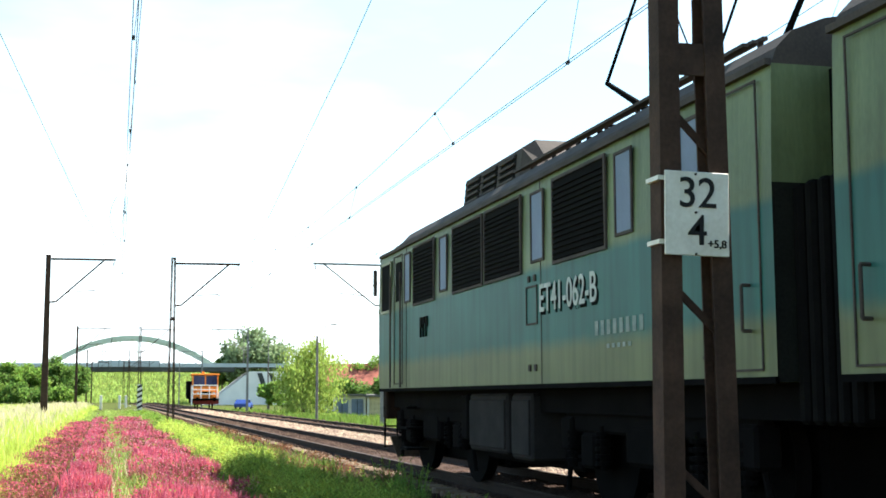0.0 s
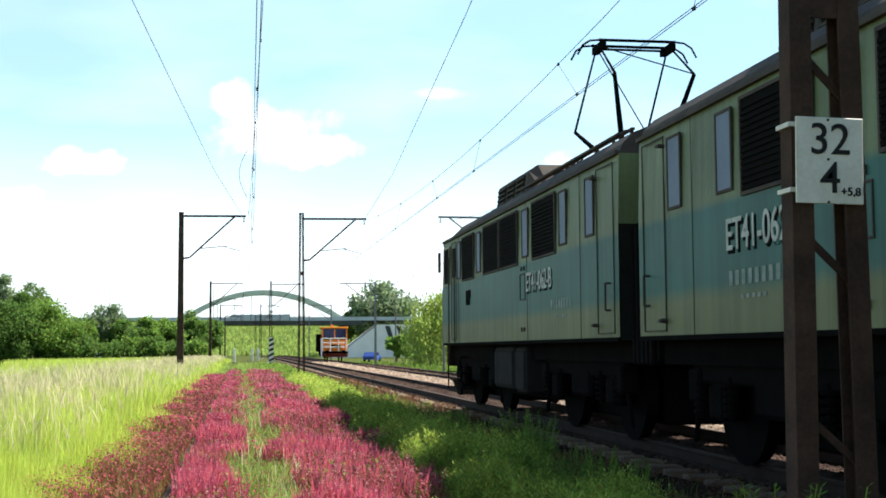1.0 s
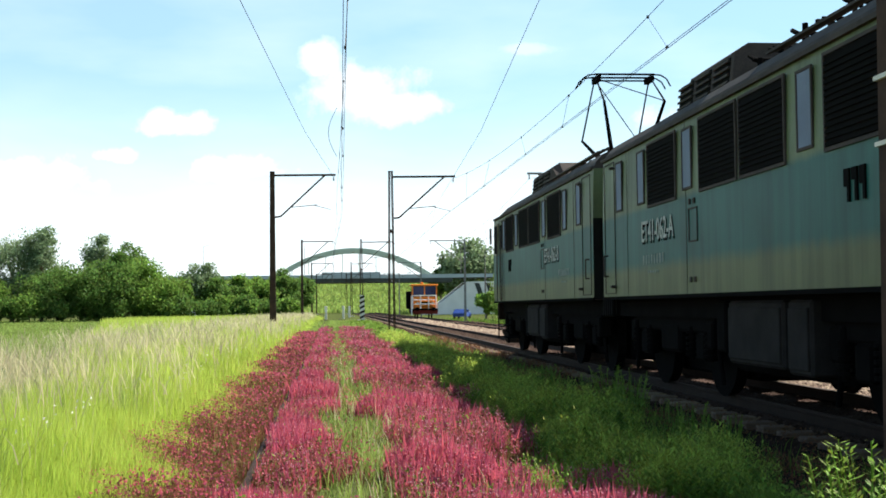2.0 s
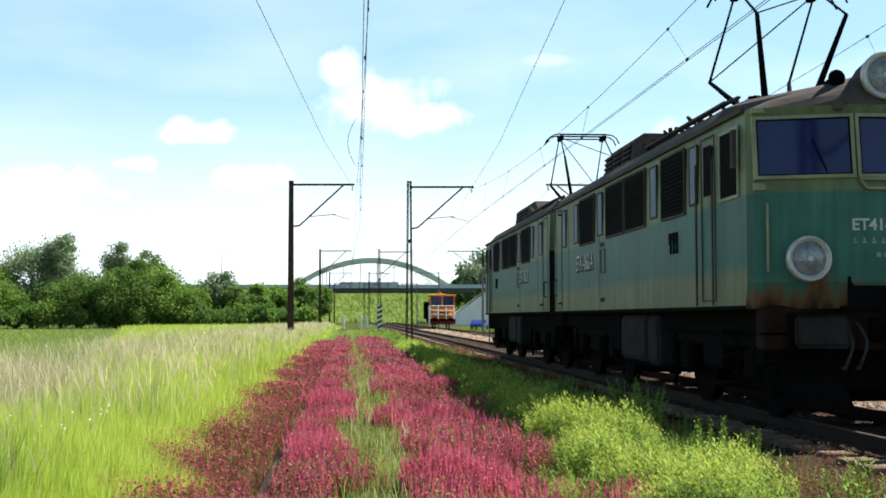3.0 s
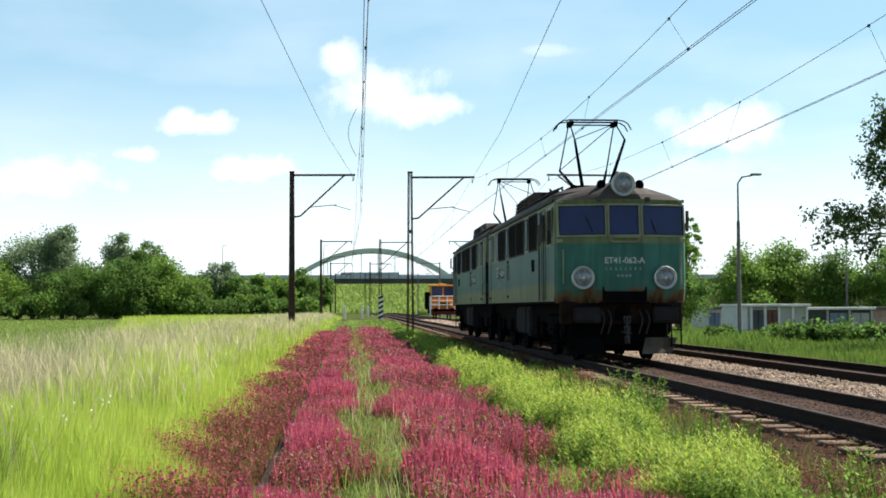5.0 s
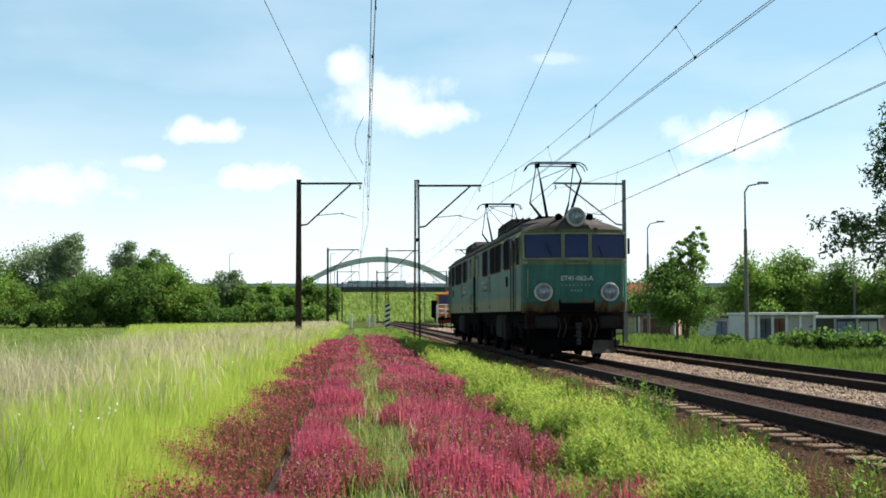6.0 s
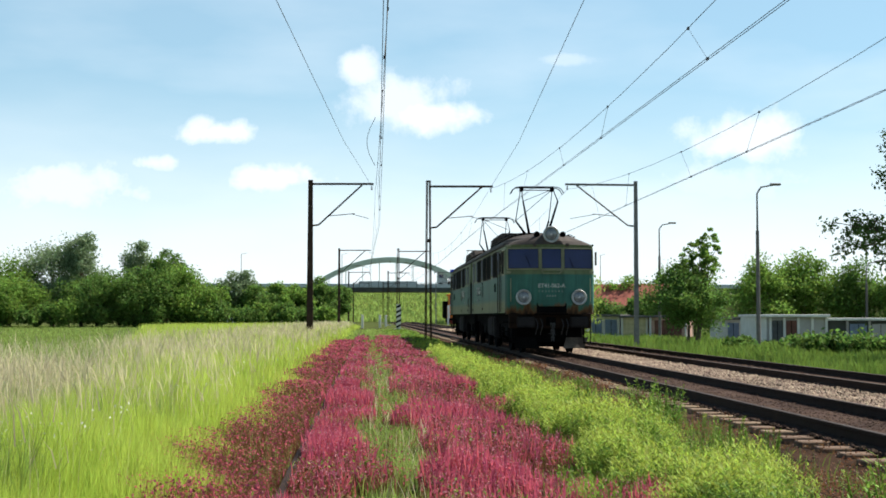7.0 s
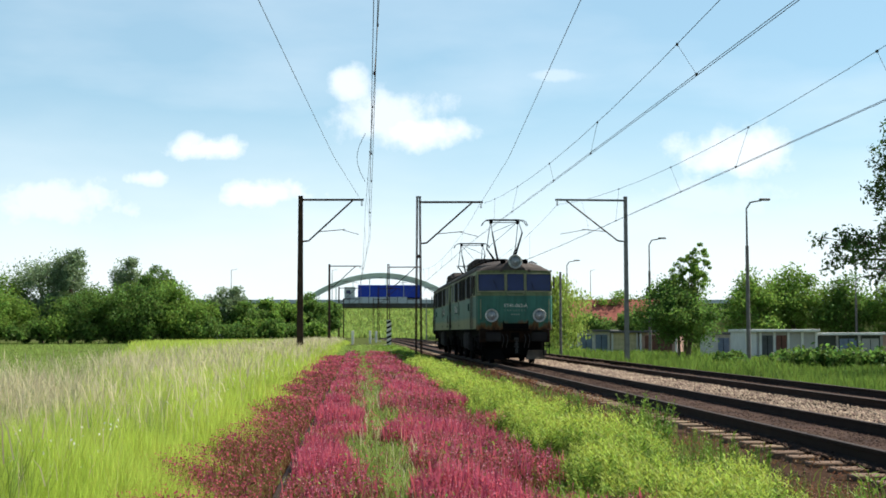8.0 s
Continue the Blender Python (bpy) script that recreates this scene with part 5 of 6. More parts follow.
def catenary(x, yy, zm, sag, zc, stag, y_from):
    """Messenger wire sagging between masts, contact wire below and droppers with clamps."""
    e = empty("overhead_line", "dark overhead contact line with droppers", "overhead wire")
    bm, bc = bmesh.new(), bmesh.new()
    for a, b in zip(yy, yy[1:]):
        pts = []
        for k in range(13):
            t = k / 12
            pts.append(Vector((x, a + (b - a) * t, zm - sag * 4 * t * (1 - t))))
        for p, q in zip(pts, pts[1:]):
            rod(bm, p, q, 0.007, n=5)
        sa = stag if yy.index(a) % 2 == 0 else -stag
        for off in (-0.03, 0.03):
            rod(bc, (x + sa + off, a, zc), (x - sa + off, b, zc), 0.007, n=5)
        for k in range(1, 7):
            t = k / 7 + 0.02
            bd = rd((x, a + (b - a) * t, zm - sag * 4 * t * (1 - t)), (x + sa * (1 - 2 * t), a + (b - a) * t + (1.1 if k % 2 else -1.1), zc), 0.005, n=4)
            for p in ((x, a + (b - a) * t, zm - sag * 4 * t * (1 - t)), (x + sa * (1 - 2 * t), a + (b - a) * t + (1.1 if k % 2 else -1.1), zc)):
                box(bd, p[0] - 0.018, p[0] + 0.018, p[1] - 0.04, p[1] + 0.04, p[2] - 0.025, p[2] + 0.025)
            part("dropper", bd, wire_mat, e)
    part("messenger_wire", bm, wire_mat, e)
    part("contact_wire", bc, wire_mat, e)["kind"] = "stuff"


SPANS = [-58.0, 6.4, 65.0, 130.2, 195.0, 258.0]
catenary(0.36, SPANS, 7.75, 0.75, 5.95, 0.2, 0)
catenary(D1 + 0.1, SPANS, 7.75, 1.1, 6.0, -0.2, 0)
catenary(D2 + 0.2, SPANS, 7.75, 1.2, 5.66, 0.2, 0)
wire("anchor_wire", [(-3.9, -8, 8.2), (-2.1, 25, 8.0), (-0.95, 48, 7.85), (0.15, 65, 7.9)], 0.008, "single anchor wire running to a mast")
wire("anchor_wire", [(2.4, -8, 8.2), (4.5, 25, 8.0), (5.7, 48, 7.85), (6.3, 65, 7.9)], 0.008, "single anchor wire running to a mast")
loop = [(0.2 - 0.25 * math.sin(k / 8 * 3.14), 37 + 3.0 * k / 8, 7.0 - 1.05 * k / 8) for k in range(9)]
wire("jumper_cable", loop, 0.008, "thin curved jumper cable between wires")

# striped warning sleeve on the next mast, and small posts
sl = empty("warning_board", "black and white striped board at a mast foot", "sign", pose(ROW_1 + 0.05, 129.8, gz(ROW_1, 130)))
part("board", bx(-0.24, 0.24, -0.02, 0.02, 0.0, 2.6), sign_white, sl)
for k in range(5):
    bm = bmesh.new()
    prism(bm, [[(-0.24, y, 0.15 + k * 0.5), (0.24, y, 0.38 + k * 0.5), (0.24, y, 0.62 + k * 0.5), (-0.24, y, 0.39 + k * 0.5)] for y in (-0.026, -0.021)])
    part("stripe", bm, sign_black, sl)
for x, y in ((-0.6, 142), (1.4, 150), (2.3, 165)):
    pt = empty("marker_post", "short white concrete marker post", "post", pose(x, y, gz(x, y)), group="marker posts")
    part("post", bx(-0.14, 0.14, -0.14, 0.14, 0, 1.5, 0.03), sign_white, pt)

# ---- rail motor car on the second track ----
orange = mat("orange_paint", (0.85, 0.27, 0.03), 0.5, scale=3, rgb2=(0.65, 0.18, 0.025))
dark_red = mat("dark_red_paint", (0.20, 0.03, 0.02), 0.6, scale=3)
white_rail = mat("white_railing", (0.75, 0.73, 0.68), 0.5)


def motor_car():
    e = empty("rail_motor_car", "orange track maintenance motor car with white railings", "rail vehicle", pose(D2 - 0.1, 135, 0))
    part("chassis", bx(-1.35, 1.35, 0, 6.5, 0.6, 1.05, 0.04), iron, e)
    part("bonnet", bx(-0.95, 0.95, 0.05, 0.9, 1.05, 1.95, 0.08), orange, e, "orange front bonnet")
    part("grille", bx(-0.55, 0.55, 0.02, 0.06, 1.25, 1.75, 0.01), iron, e, "black radiator grille")
    part("apron", bx(-1.3, 1.3, -0.02, 0.04, 0.45, 0.85, 0.02), dark_red, e, "dark red front apron")
    cab = part("cab", bx(-1.35, 1.35, 0.9, 3.2, 1.05, 2.3, 0.06), orange, e, "orange driver's cab")
    for x0, x1 in ((-1.35, -1.22), (-0.06, 0.06), (1.22, 1.35)):
        part("cab_pillar", bx(x0, x1, 0.92, 1.02, 2.3, 3.45), orange, cab)
    for x0, x1 in ((-1.22, -0.06), (0.06, 1.22)):
        w = part("windscreen", bx(x0, x1, 0.97, 1.0, 2.3, 3.42), dark_glass, cab)
        part("wiper", rd(((x0 + x1) / 2, 0.95, 2.35), ((x0 + x1) / 2 + 0.2, 0.95, 3.0), 0.02, n=5), iron, w)
    for s in (-1, 1):
        sw = part("side_wall", bx(s * 1.3 - 0.04, s * 1.3 + 0.04, 1.02, 3.2, 2.25, 3.45), orange, cab)
        part("side_pane", bx(s * 1.345 - 0.01, s * 1.345 + 0.01, 1.2, 2.9, 2.45, 3.3), dark_glass, sw)
    part("back_wall", bx(-1.3, 1.3, 3.15, 3.2, 2.25, 3.45), orange, cab)
    part("cab_roof", bx(-1.45, 1.45, 0.7, 3.4, 3.45, 3.62, 0.05), orange, cab)
    part("beacon", bx(-0.35, -0.1, 1.2, 1.45, 3.62, 3.85, 0.03), orange, cab)
    part("load_bed", bx(-1.5, 1.3, 3.3, 6.5, 1.05, 1.9, 0.04), iron, e, "dark load bed with equipment")
    part("crane_body", bx(-1.75, -0.7, 3.4, 5.2, 1.0, 2.9, 0.1), iron, e)
    part("front_platform", bx(-1.4, 1.3, -0.75, 0.0, 0.92, 1.04, 0.02), iron, e)
    for z in (1.5, 1.95, 2.4):
        part("railing", rd((-1.38, -0.7, z), (1.1, -0.7, z), 0.045), white_rail, e, "white front railing")
    for x in (-1.38, -0.55, 0.3, 1.1):
        part("railing_post", rd((x, -0.7, 1.0), (x, -0.7, 2.4), 0.05), white_rail, e)
    part("ladder", bx(-1.55, -1.42, -0.72, -0.62, 0.35, 2.4), white_rail, e)
    part("bumper", bx(-1.2, 1.2, -0.12, 0.05, 1.28, 1.40, 0.03), orange, e)
    for s in (-1, 1):
        part("buffer", rd((s * 0.87, 0.1, 0.98), (s * 0.87, -0.35, 0.98), 0.2, n=14), iron, e)
        part("lamp", rd((s * 0.8, 0.06, 1.6), (s * 0.8, -0.02, 1.6), 0.13, n=12), chrome, e)
        for y in (1.3, 5.2):
            part("wheel", rd((s * 0.7, y, 0.42), (s * 0.82, y, 0.42), 0.42, n=18), iron, e)


motor_car()

# ---- road bridge ----
# Pale green, lightened further: distance haze put into the arch colour.
arch_green = mat("haze_pale_green_arch", (0.55, 0.62, 0.50), 0.6, scale=0.6, rgb2=(0.45, 0.52, 0.42))
deck_dark = mat("dark_bridge_girder", (0.06, 0.065, 0.06), 0.8, scale=0.6)
parapet = mat("pale_parapet", (0.45, 0.50, 0.52), 0.6, scale=0.4, rgb2=(0.36, 0.41, 0.43))
pale_conc = mat("pale_slope_concrete", (0.80, 0.78, 0.74), 0.85, scale=0.4, rgb2=(0.66, 0.65, 0.62))
asphalt = mat("asphalt", (0.06, 0.06, 0.06), 0.9)


def bridge():
    e = empty("arch_bridge", "pale green steel arch road bridge over the railway", "bridge", pose(6, 300, 0))
    x0, x1, base, top = -19, 17.5, 8.2, 14.5
    for y in (-4.5, 4.5):
        bm = bmesh.new()
        pts = [(x0 + (x1 - x0) * k / 28, base + (top - base) * (1 - (2 * k / 28 - 1) ** 2)) for k in range(29)]
        prism(bm, [[(x, y - 0.45, z - 0.45), (x, y + 0.45, z - 0.45), (x, y + 0.45, z + 0.45), (x, y - 0.45, z + 0.45)] for x, z in pts])
        a = part("arch", bm, arch_green, e, "pale green box-section arch")
        for k in range(3, 26, 3):
            part("hanger", rd((pts[k][0], y, 8.0), (pts[k][0], y, pts[k][1]), 0.06, n=6), arch_green, a)
    for k in (8, 11, 14, 17, 20):
        x = x0 + (x1 - x0) * k / 28
        z = base + (top - base) * (1 - (2 * k / 28 - 1) ** 2)
        part("cross_brace", bx(x - 0.3, x + 0.3, -4.5, 4.5, z - 0.25, z + 0.25), arch_green, e)
    part("girder", bx(-26, 22, -5.4, 5.4, 6.95, 7.9), deck_dark, e, "dark bridge girder")
    part("road_deck", bx(-180, 150, -5.2, 5.2, 7.905, 8.15), asphalt, e)
    part("parapet", bx(-180, 150, -5.45, -5.35, 7.9, 8.75), parapet, e, "pale metal parapet")
    part("far_parapet", bx(-180, 150, 5.35, 5.45, 7.9, 8.75), parapet, e)
    part("noise_screen", bx(-8.0, 5.3, -5.75, -5.5, 7.95, 9.35), parapet, e, "pale translucent screen on the parapet")
    for k in range(7):
        part("screen_post", bx(-8 + k * 2.2 - 0.06, -8 + k * 2.2 + 0.06, -5.8, -5.76, 7.9, 9.4), deck_dark, e)
    # abutments and ramps
    bm = bmesh.new()
    prism(bm, [[(15.5, y, -0.6), (34, y, -0.6), (34, y, 6.94), (25.5, y, 6.94)] for y in (-5.6, 5.6)])
    ab = part("slope_paving", bm, pale_conc, e, "pale concrete slope paving under the bridge end")
    for k in range(2):
        bm = bmesh.new()
        prism(bm, [[(x - 0.55, -5.75, z), (x + 0.55, -5.75, z), (x + 0.55, -5.6, z), (x - 0.55, -5.6, z)] for x, z in ((29.8 + k * 2.6, 0), (27.6 + k * 2.6, 6.6))])
        part("drain_strip", bm, deck_dark, ab)
    bm = bmesh.new()
    prism(bm, [[(-26, y, 6.94), (-34, y, -0.6), (-40, y, -0.6), (-40, y, 6.94)] for y in (-5.6, 5.6)])
    part("abutment", bm, pale_conc, e)
    for xa, xb in ((-180, -40), (34, 150)):
        bm = bmesh.new()
        prism(bm, [[(x, -13, -1.6), (x, 13, -1.6), (x, 5.3, 7.88), (x, -5.3, 7.88)] for x in (xa, xb)])
        part("embankment", bm, soil, e, "grassy road embankment")
    for x in (-60, -35, -12, 24, 48):
        lp = part("bridge_lamp", rd((x, -5.0, 8.1), (x, -5.0, 15.5), 0.09, 0.06), mast_grey, e)
        part("lamp_arm", rd((x, -5.0, 15.5), (x + 1.2, -4.2, 15.8), 0.05), mast_grey, lp)


bridge()

# ---- lorry on the bridge ----
blue_tarp = mat("blue_tarpaulin", (0.02, 0.055, 0.42), 0.55, scale=1.5, rgb2=(0.015, 0.04, 0.30), bump=0.2)
pale_cab = mat("pale_grey_cab_paint", (0.5, 0.52, 0.5), 0.4)


def lorry():
    e = empty("lorry", "articulated lorry with a bright blue tarpaulin trailer", "lorry", pose(14.8, 296.8, 8.15))
    tr = part("trailer", bx(0, 14.6, -1.25, 1.25, 1.15, 4.0, 0.05), blue_tarp, e, "blue tarpaulin trailer")
    for k in range(6):
        part("tarp_seam", bx(1.2 + k * 2.4, 1.26 + k * 2.4, -1.28, -1.25, 1.2, 3.95), blue_tarp, tr)
    part("chassis", bx(-1, 14.4, -1.0, 1.0, 0.7, 1.14), iron, e)
    cb = part("cab", bx(-3.1, -0.7, -1.2, 1.2, 0.7, 3.6, 0.12), pale_cab, e, "pale lorry cab")
    part("windscreen", bx(-3.13, -3.08, -1.05, 1.05, 2.0, 3.0), dark_glass, cb)
    part("side_window", bx(-2.7, -1.7, -1.22, -1.19, 2.0, 2.8), dark_glass, cb)
    for x in (-2.3, 0.4, 10.0, 11.3, 12.6):
        for s in (-1, 1):
            part("wheel", rd((x, s * 0.95, 0.5), (x, s * 1.22, 0.5), 0.5, n=16), iron, e)
    return e


truck = lorry()

# ---- street lamps, garages, house, car ----
lamp_steel = mat("lamp_post_steel", (0.17, 0.15, 0.14), 0.6, 0.3, scale=3)


def street_lamp(x, y, h):
    d = gz(x, y)
    e = empty("street_lamp", "tall grey steel street lamp with a curved arm", "street lamp", pose(x, y, d), group="street lamps")
    p = part("pole", rd((0, 0, 0), (0, 0, h * 0.72), 0.13, 0.10, 10), lamp_steel, e)
    part("upper_pole", rd((0, 0, h * 0.72), (0, 0, h - 0.5), 0.07, 0.05, 8), mast_grey, p)
    bm = rd((0, 0, h - 0.5), (0.25, 0, h - 0.12), 0.05, n=8)
    rod(bm, (0.25, 0, h - 0.12), (0.95, 0, h), 0.045, n=8)
    a = part("arm", bm, mast_grey, e)
    part("lantern", bx(0.8, 1.45, -0.13, 0.13, h - 0.02, h + 0.12, 0.04), mast_grey, a)


for x, y in ((23.2, 75), (24.4, 106), (23.0, 140), (21.5, 178), (38.7, 120), (43.7, 110)):
    street_lamp(x, y, 9.8 if x < 30 else 7.0)
solo = empty("wooden_pole", "plain dark pole beside the second track", "pole", pose(12.4, 78, gz(12.4, 78)))
part("pole", rd((0, 0, -0.2), (0, 0, 5.4), 0.09, 0.07, 8), lamp_steel, solo)

wall_white = mat("whitewashed_wall", (0.70, 0.68, 0.64), 0.85, scale=1, rgb2=(0.55, 0.53, 0.50))
wall_grey = mat("grey_render_wall", (0.42, 0.40, 0.38), 0.9, scale=1, rgb2=(0.32, 0.30, 0.28))
door_blue = mat("blue_grey_metal_door", (0.16, 0.20, 0.28), 0.6, scale=2)
door_brown = mat("brown_metal_door", (0.14, 0.06, 0.045), 0.6, scale=2)
felt = mat("roofing_felt", (0.10, 0.10, 0.10), 0.9, scale=1)
tin = mat("pale_tin_roof", (0.62, 0.61, 0.58), 0.5, 0.2, scale=1)
brick_pink = mat("pinkish_brick", (0.42, 0.27, 0.22), 0.85, scale=2)
tile_red = mat("red_roof_tiles", (0.32, 0.10, 0.07), 0.85, scale=2, rgb2=(0.21, 0.065, 0.045))


def garage(x, y, w, h, rz, wall, doors, roof, lab):
    z = gz(x, y) - 0.28
    e = empty("garage", lab, "garage", pose(x, y, z, 0, 0, rz), group="row of garages")
    part("shell", bx(0, w, 0, 5, 0, h), wall, e)
    part("roof", bx(-0.2, w + 0.2, -0.45, 5.2, h + 0.004, h + 0.2, 0.02), roof, e)
    n = len(doors)
    for k, m in enumerate(doors):
        if m is None:
            continue
        a, b = w * (k + 0.12) / n, w * (k + 0.88) / n
        d = part("door", bx(a, b, -0.06, 0.02, 0.02, h - 0.25), m, e, "metal garage door")
        part("door_leaf_gap", bx((a + b) / 2 - 0.02, (a + b) / 2 + 0.02, -0.075, -0.06, 0.05, h - 0.28), iron, d)
        for q in (0.3, 0.7):
            part("door_rib", bx(a + (b - a) * q - 0.03, a + (b - a) * q + 0.03, -0.09, -0.06, 0.08, h - 0.3), m, d)
    for k in range(n + 1):
        part("door_post", bx(w * k / n - 0.09, w * k / n + 0.09, -0.10, 0.0, 0, h - 0.02), wall_white if wall is not deck_dark else wall_grey, e, "pale post between doors")
    return e


garage(20.6, 119, 2.9, 2.15, -22, wall_white, (door_blue, door_blue), felt, "white garage with blue-grey doors")
garage(23.4, 117, 2.3, 2.15, -22, mat("yellow_wall", (0.52, 0.45, 0.28), 0.9), (None,), felt, "plain yellowish shed wall")
garage(25.6, 115, 3.2, 2.2, -22, brick_pink, (door_brown,), felt, "brick garage with a brown door")
garage(27.4, 101, 4.6, 2.05, -14, wall_white, (None, door_blue, door_blue, door_blue), felt, "whitewashed garage with blue metal doors")
gar = garage(28.9, 94, 5.2, 2.25, -4, wall_grey, (None, felt, door_brown, None, None), tin, "grey garage with a white end wall and pale tin roof")
part("end_wall", bx(-0.06, 0.75, -0.05, 5.02, 0, 2.24), wall_white, gar, "whitewashed end wall")
garage(34.3, 94.5, 5.0, 2.1, -4, deck_dark, (None, door_blue, wall_grey), tin, "dark shed with a blue door and pale roof edge")
garage(39.4, 95, 5.0, 2.1, -4, brick_pink, (None, door_brown), felt, "low pinkish brick shed with a brown door")


def house(x, y):
    e = empty("house", "low house with a red tiled roof among trees", "house", pose(x, y, gz(x, y), 0, 0, -15))
    part("shell", bx(-6, 6, -4, 4, 0, 3.0), wall_white, e)
    bm = bmesh.new()
    prism(bm, [[(a, -4.5, 2.95), (a, 4.5, 2.95), (a, 0, 5.9)] for a in (-6.4, 6.4)])
    r = part("roof", bm, tile_red, e, "red tiled gable roof")
    part("chimney", bx(1.5, 2.1, -0.4, 0.4, 4.6, 5.9), tile_red, r)
    for a in (-4, -1, 2):
        w = part("window", bx(a, a + 1.3, -4.04, -3.98, 1.0, 2.3), white_rail, e)
        part("pane", bx(a + 0.1, a + 1.2, -4.06, -4.04, 1.1, 2.2), dark_glass, w)


house(30.2, 150)


def parked_car(x, y):
    e = empty("car", "dark blue parked car on the road", "car", pose(x, y, gz(x, y), 0, 0, 70))
    blue = mat("blue_car_paint", (0.03, 0.06, 0.22), 0.3)
    bm = bmesh.new()
    prism(bm, [[(-2.1, s, 0.35), (2.1, s, 0.35), (2.1, s, 0.75), (1.3, s, 0.95), (0.6, s * 0.85, 1.42), (-1.1, s * 0.85, 1.42), (-1.9, s, 0.95), (-2.1, s, 0.8)] for s in (-0.85, 0.85)])
    b = part("body", bm, blue, e)
    for s in (-1, 1):
        part("side_glass", bx(-1.3, 0.7, min(s * 0.80, s * 0.86), max(s * 0.80, s * 0.86), 0.98, 1.34), dark_glass, b)
        for a in (-1.3, 1.3):
            part("wheel", rd((a, s * 0.72, 0.32), (a, s * 0.9, 0.32), 0.32, n=14), iron, e)


parked_car(19.0, 186)

# ---- trees ----
leaf_mats = [plant_mat("leaf_dark", (0.15, 0.245, 0.05), (0.075, 0.145, 0.033), 0.52, 0.42), plant_mat("leaf_mid", (0.21, 0.325, 0.058), (0.115, 0.205, 0.04), 0.54, 0.4),
             plant_mat("leaf_willow", (0.34, 0.42, 0.10), (0.23, 0.32, 0.06), 0.45, 0.3), plant_mat("leaf_silver", (0.24, 0.31, 0.17), (0.15, 0.22, 0.10), 0.4, 0.3)]
bark = mat("bark", (0.12, 0.09, 0.065), 0.9, scale=3, bump=0.4)


def tree(x, y, h, r, leaf, lab, n=3000, size=0.3, low=0.15, lobes=22, tall=1.0, name="tree", droop=0.0, lean=0.0, fat=1.0):
    """Trunk with limbs and a crown of leaf clumps gathered on uneven lobes."""
    d = gz(x, y)
    e = empty(name, lab, "tree", pose(x, y, d), group="")
    g = np.random.default_rng(int(abs(x * 31 + y * 7)) + 3)
    zc, rz = h * (low + 1) / 2, h * (1 - low) / 2
    c = g.normal(size=(lobes, 3))
    c /= np.linalg.norm(c, axis=1)[:, None]
    c *= g.uniform(0.35, 0.95, (lobes, 1))
    c[:, :2] *= r * (1 - 0.35 * np.clip(c[:, 2:3], 0, 1) * tall)
    c[:, 2] = zc + c[:, 2] * rz * 0.85
    c[:, 0] += lean * (c[:, 2] - zc)
    lr = g.uniform(0.20, 0.46, lobes) * min(r, rz * 1.2) * fat
    k = g.integers(0, lobes, n)
    p = g.normal(size=(n, 3))
    p /= np.linalg.norm(p, axis=1)[:, None]
    p *= (g.uniform(0, 1, (n, 1)) ** 0.42) * lr[k][:, None] * g.uniform(0.75, 1.28, (n, 1))
    p[:, 2] *= 0.85
    P = c[k] + p
    if droop:
        P[:, 2] -= droop * g.uniform(0, 1, n) ** 2 * h * 0.5
        P[:, 2] = np.maximum(P[:, 2], 0.15)
    P[:, 2] = np.maximum(P[:, 2], 0.05)
    u = g.normal(size=(n, 3))
    u /= np.linalg.norm(u, axis=1)[:, None]
    w = np.cross(u, g.normal(size=(n, 3)))
    w /= np.linalg.norm(w, axis=1)[:, None]
    s = size * g.uniform(0.5, 1.4, (n, 1))
    if droop:
        u = u * 0.25 + np.array([0, 0, -1.0])
    V = np.stack([P - u * s, P - w * s * 0.6, P + u * s, P + w * s * 0.6], 1).reshape(-1, 3)
    i = np.arange(n)[:, None] * 4
    cr = raw("crown", V, np.concatenate([i + [[0, 1, 2]], i + [[0, 2, 3]]], 1).reshape(-1, 3), leaf)
    cr.parent = e
    bm = rd((0, 0, -0.2), (lean * h * 0.2, 0, h * 0.55), 0.035 * h * 0.6, 0.015 * h * 0.6, 8)
    part("trunk", bm, bark, e)
    bm = bmesh.new()
    for q in range(min(lobes, 14)):
        rod(bm, (0, 0, h * g.uniform(0.15, 0.5)), Vector(c[q]), 0.012 * h * 0.5, 0.004 * h * 0.5, 5)
    part("limbs", bm, bark, e)
    return e


DK, MD, WI, SV = leaf_mats
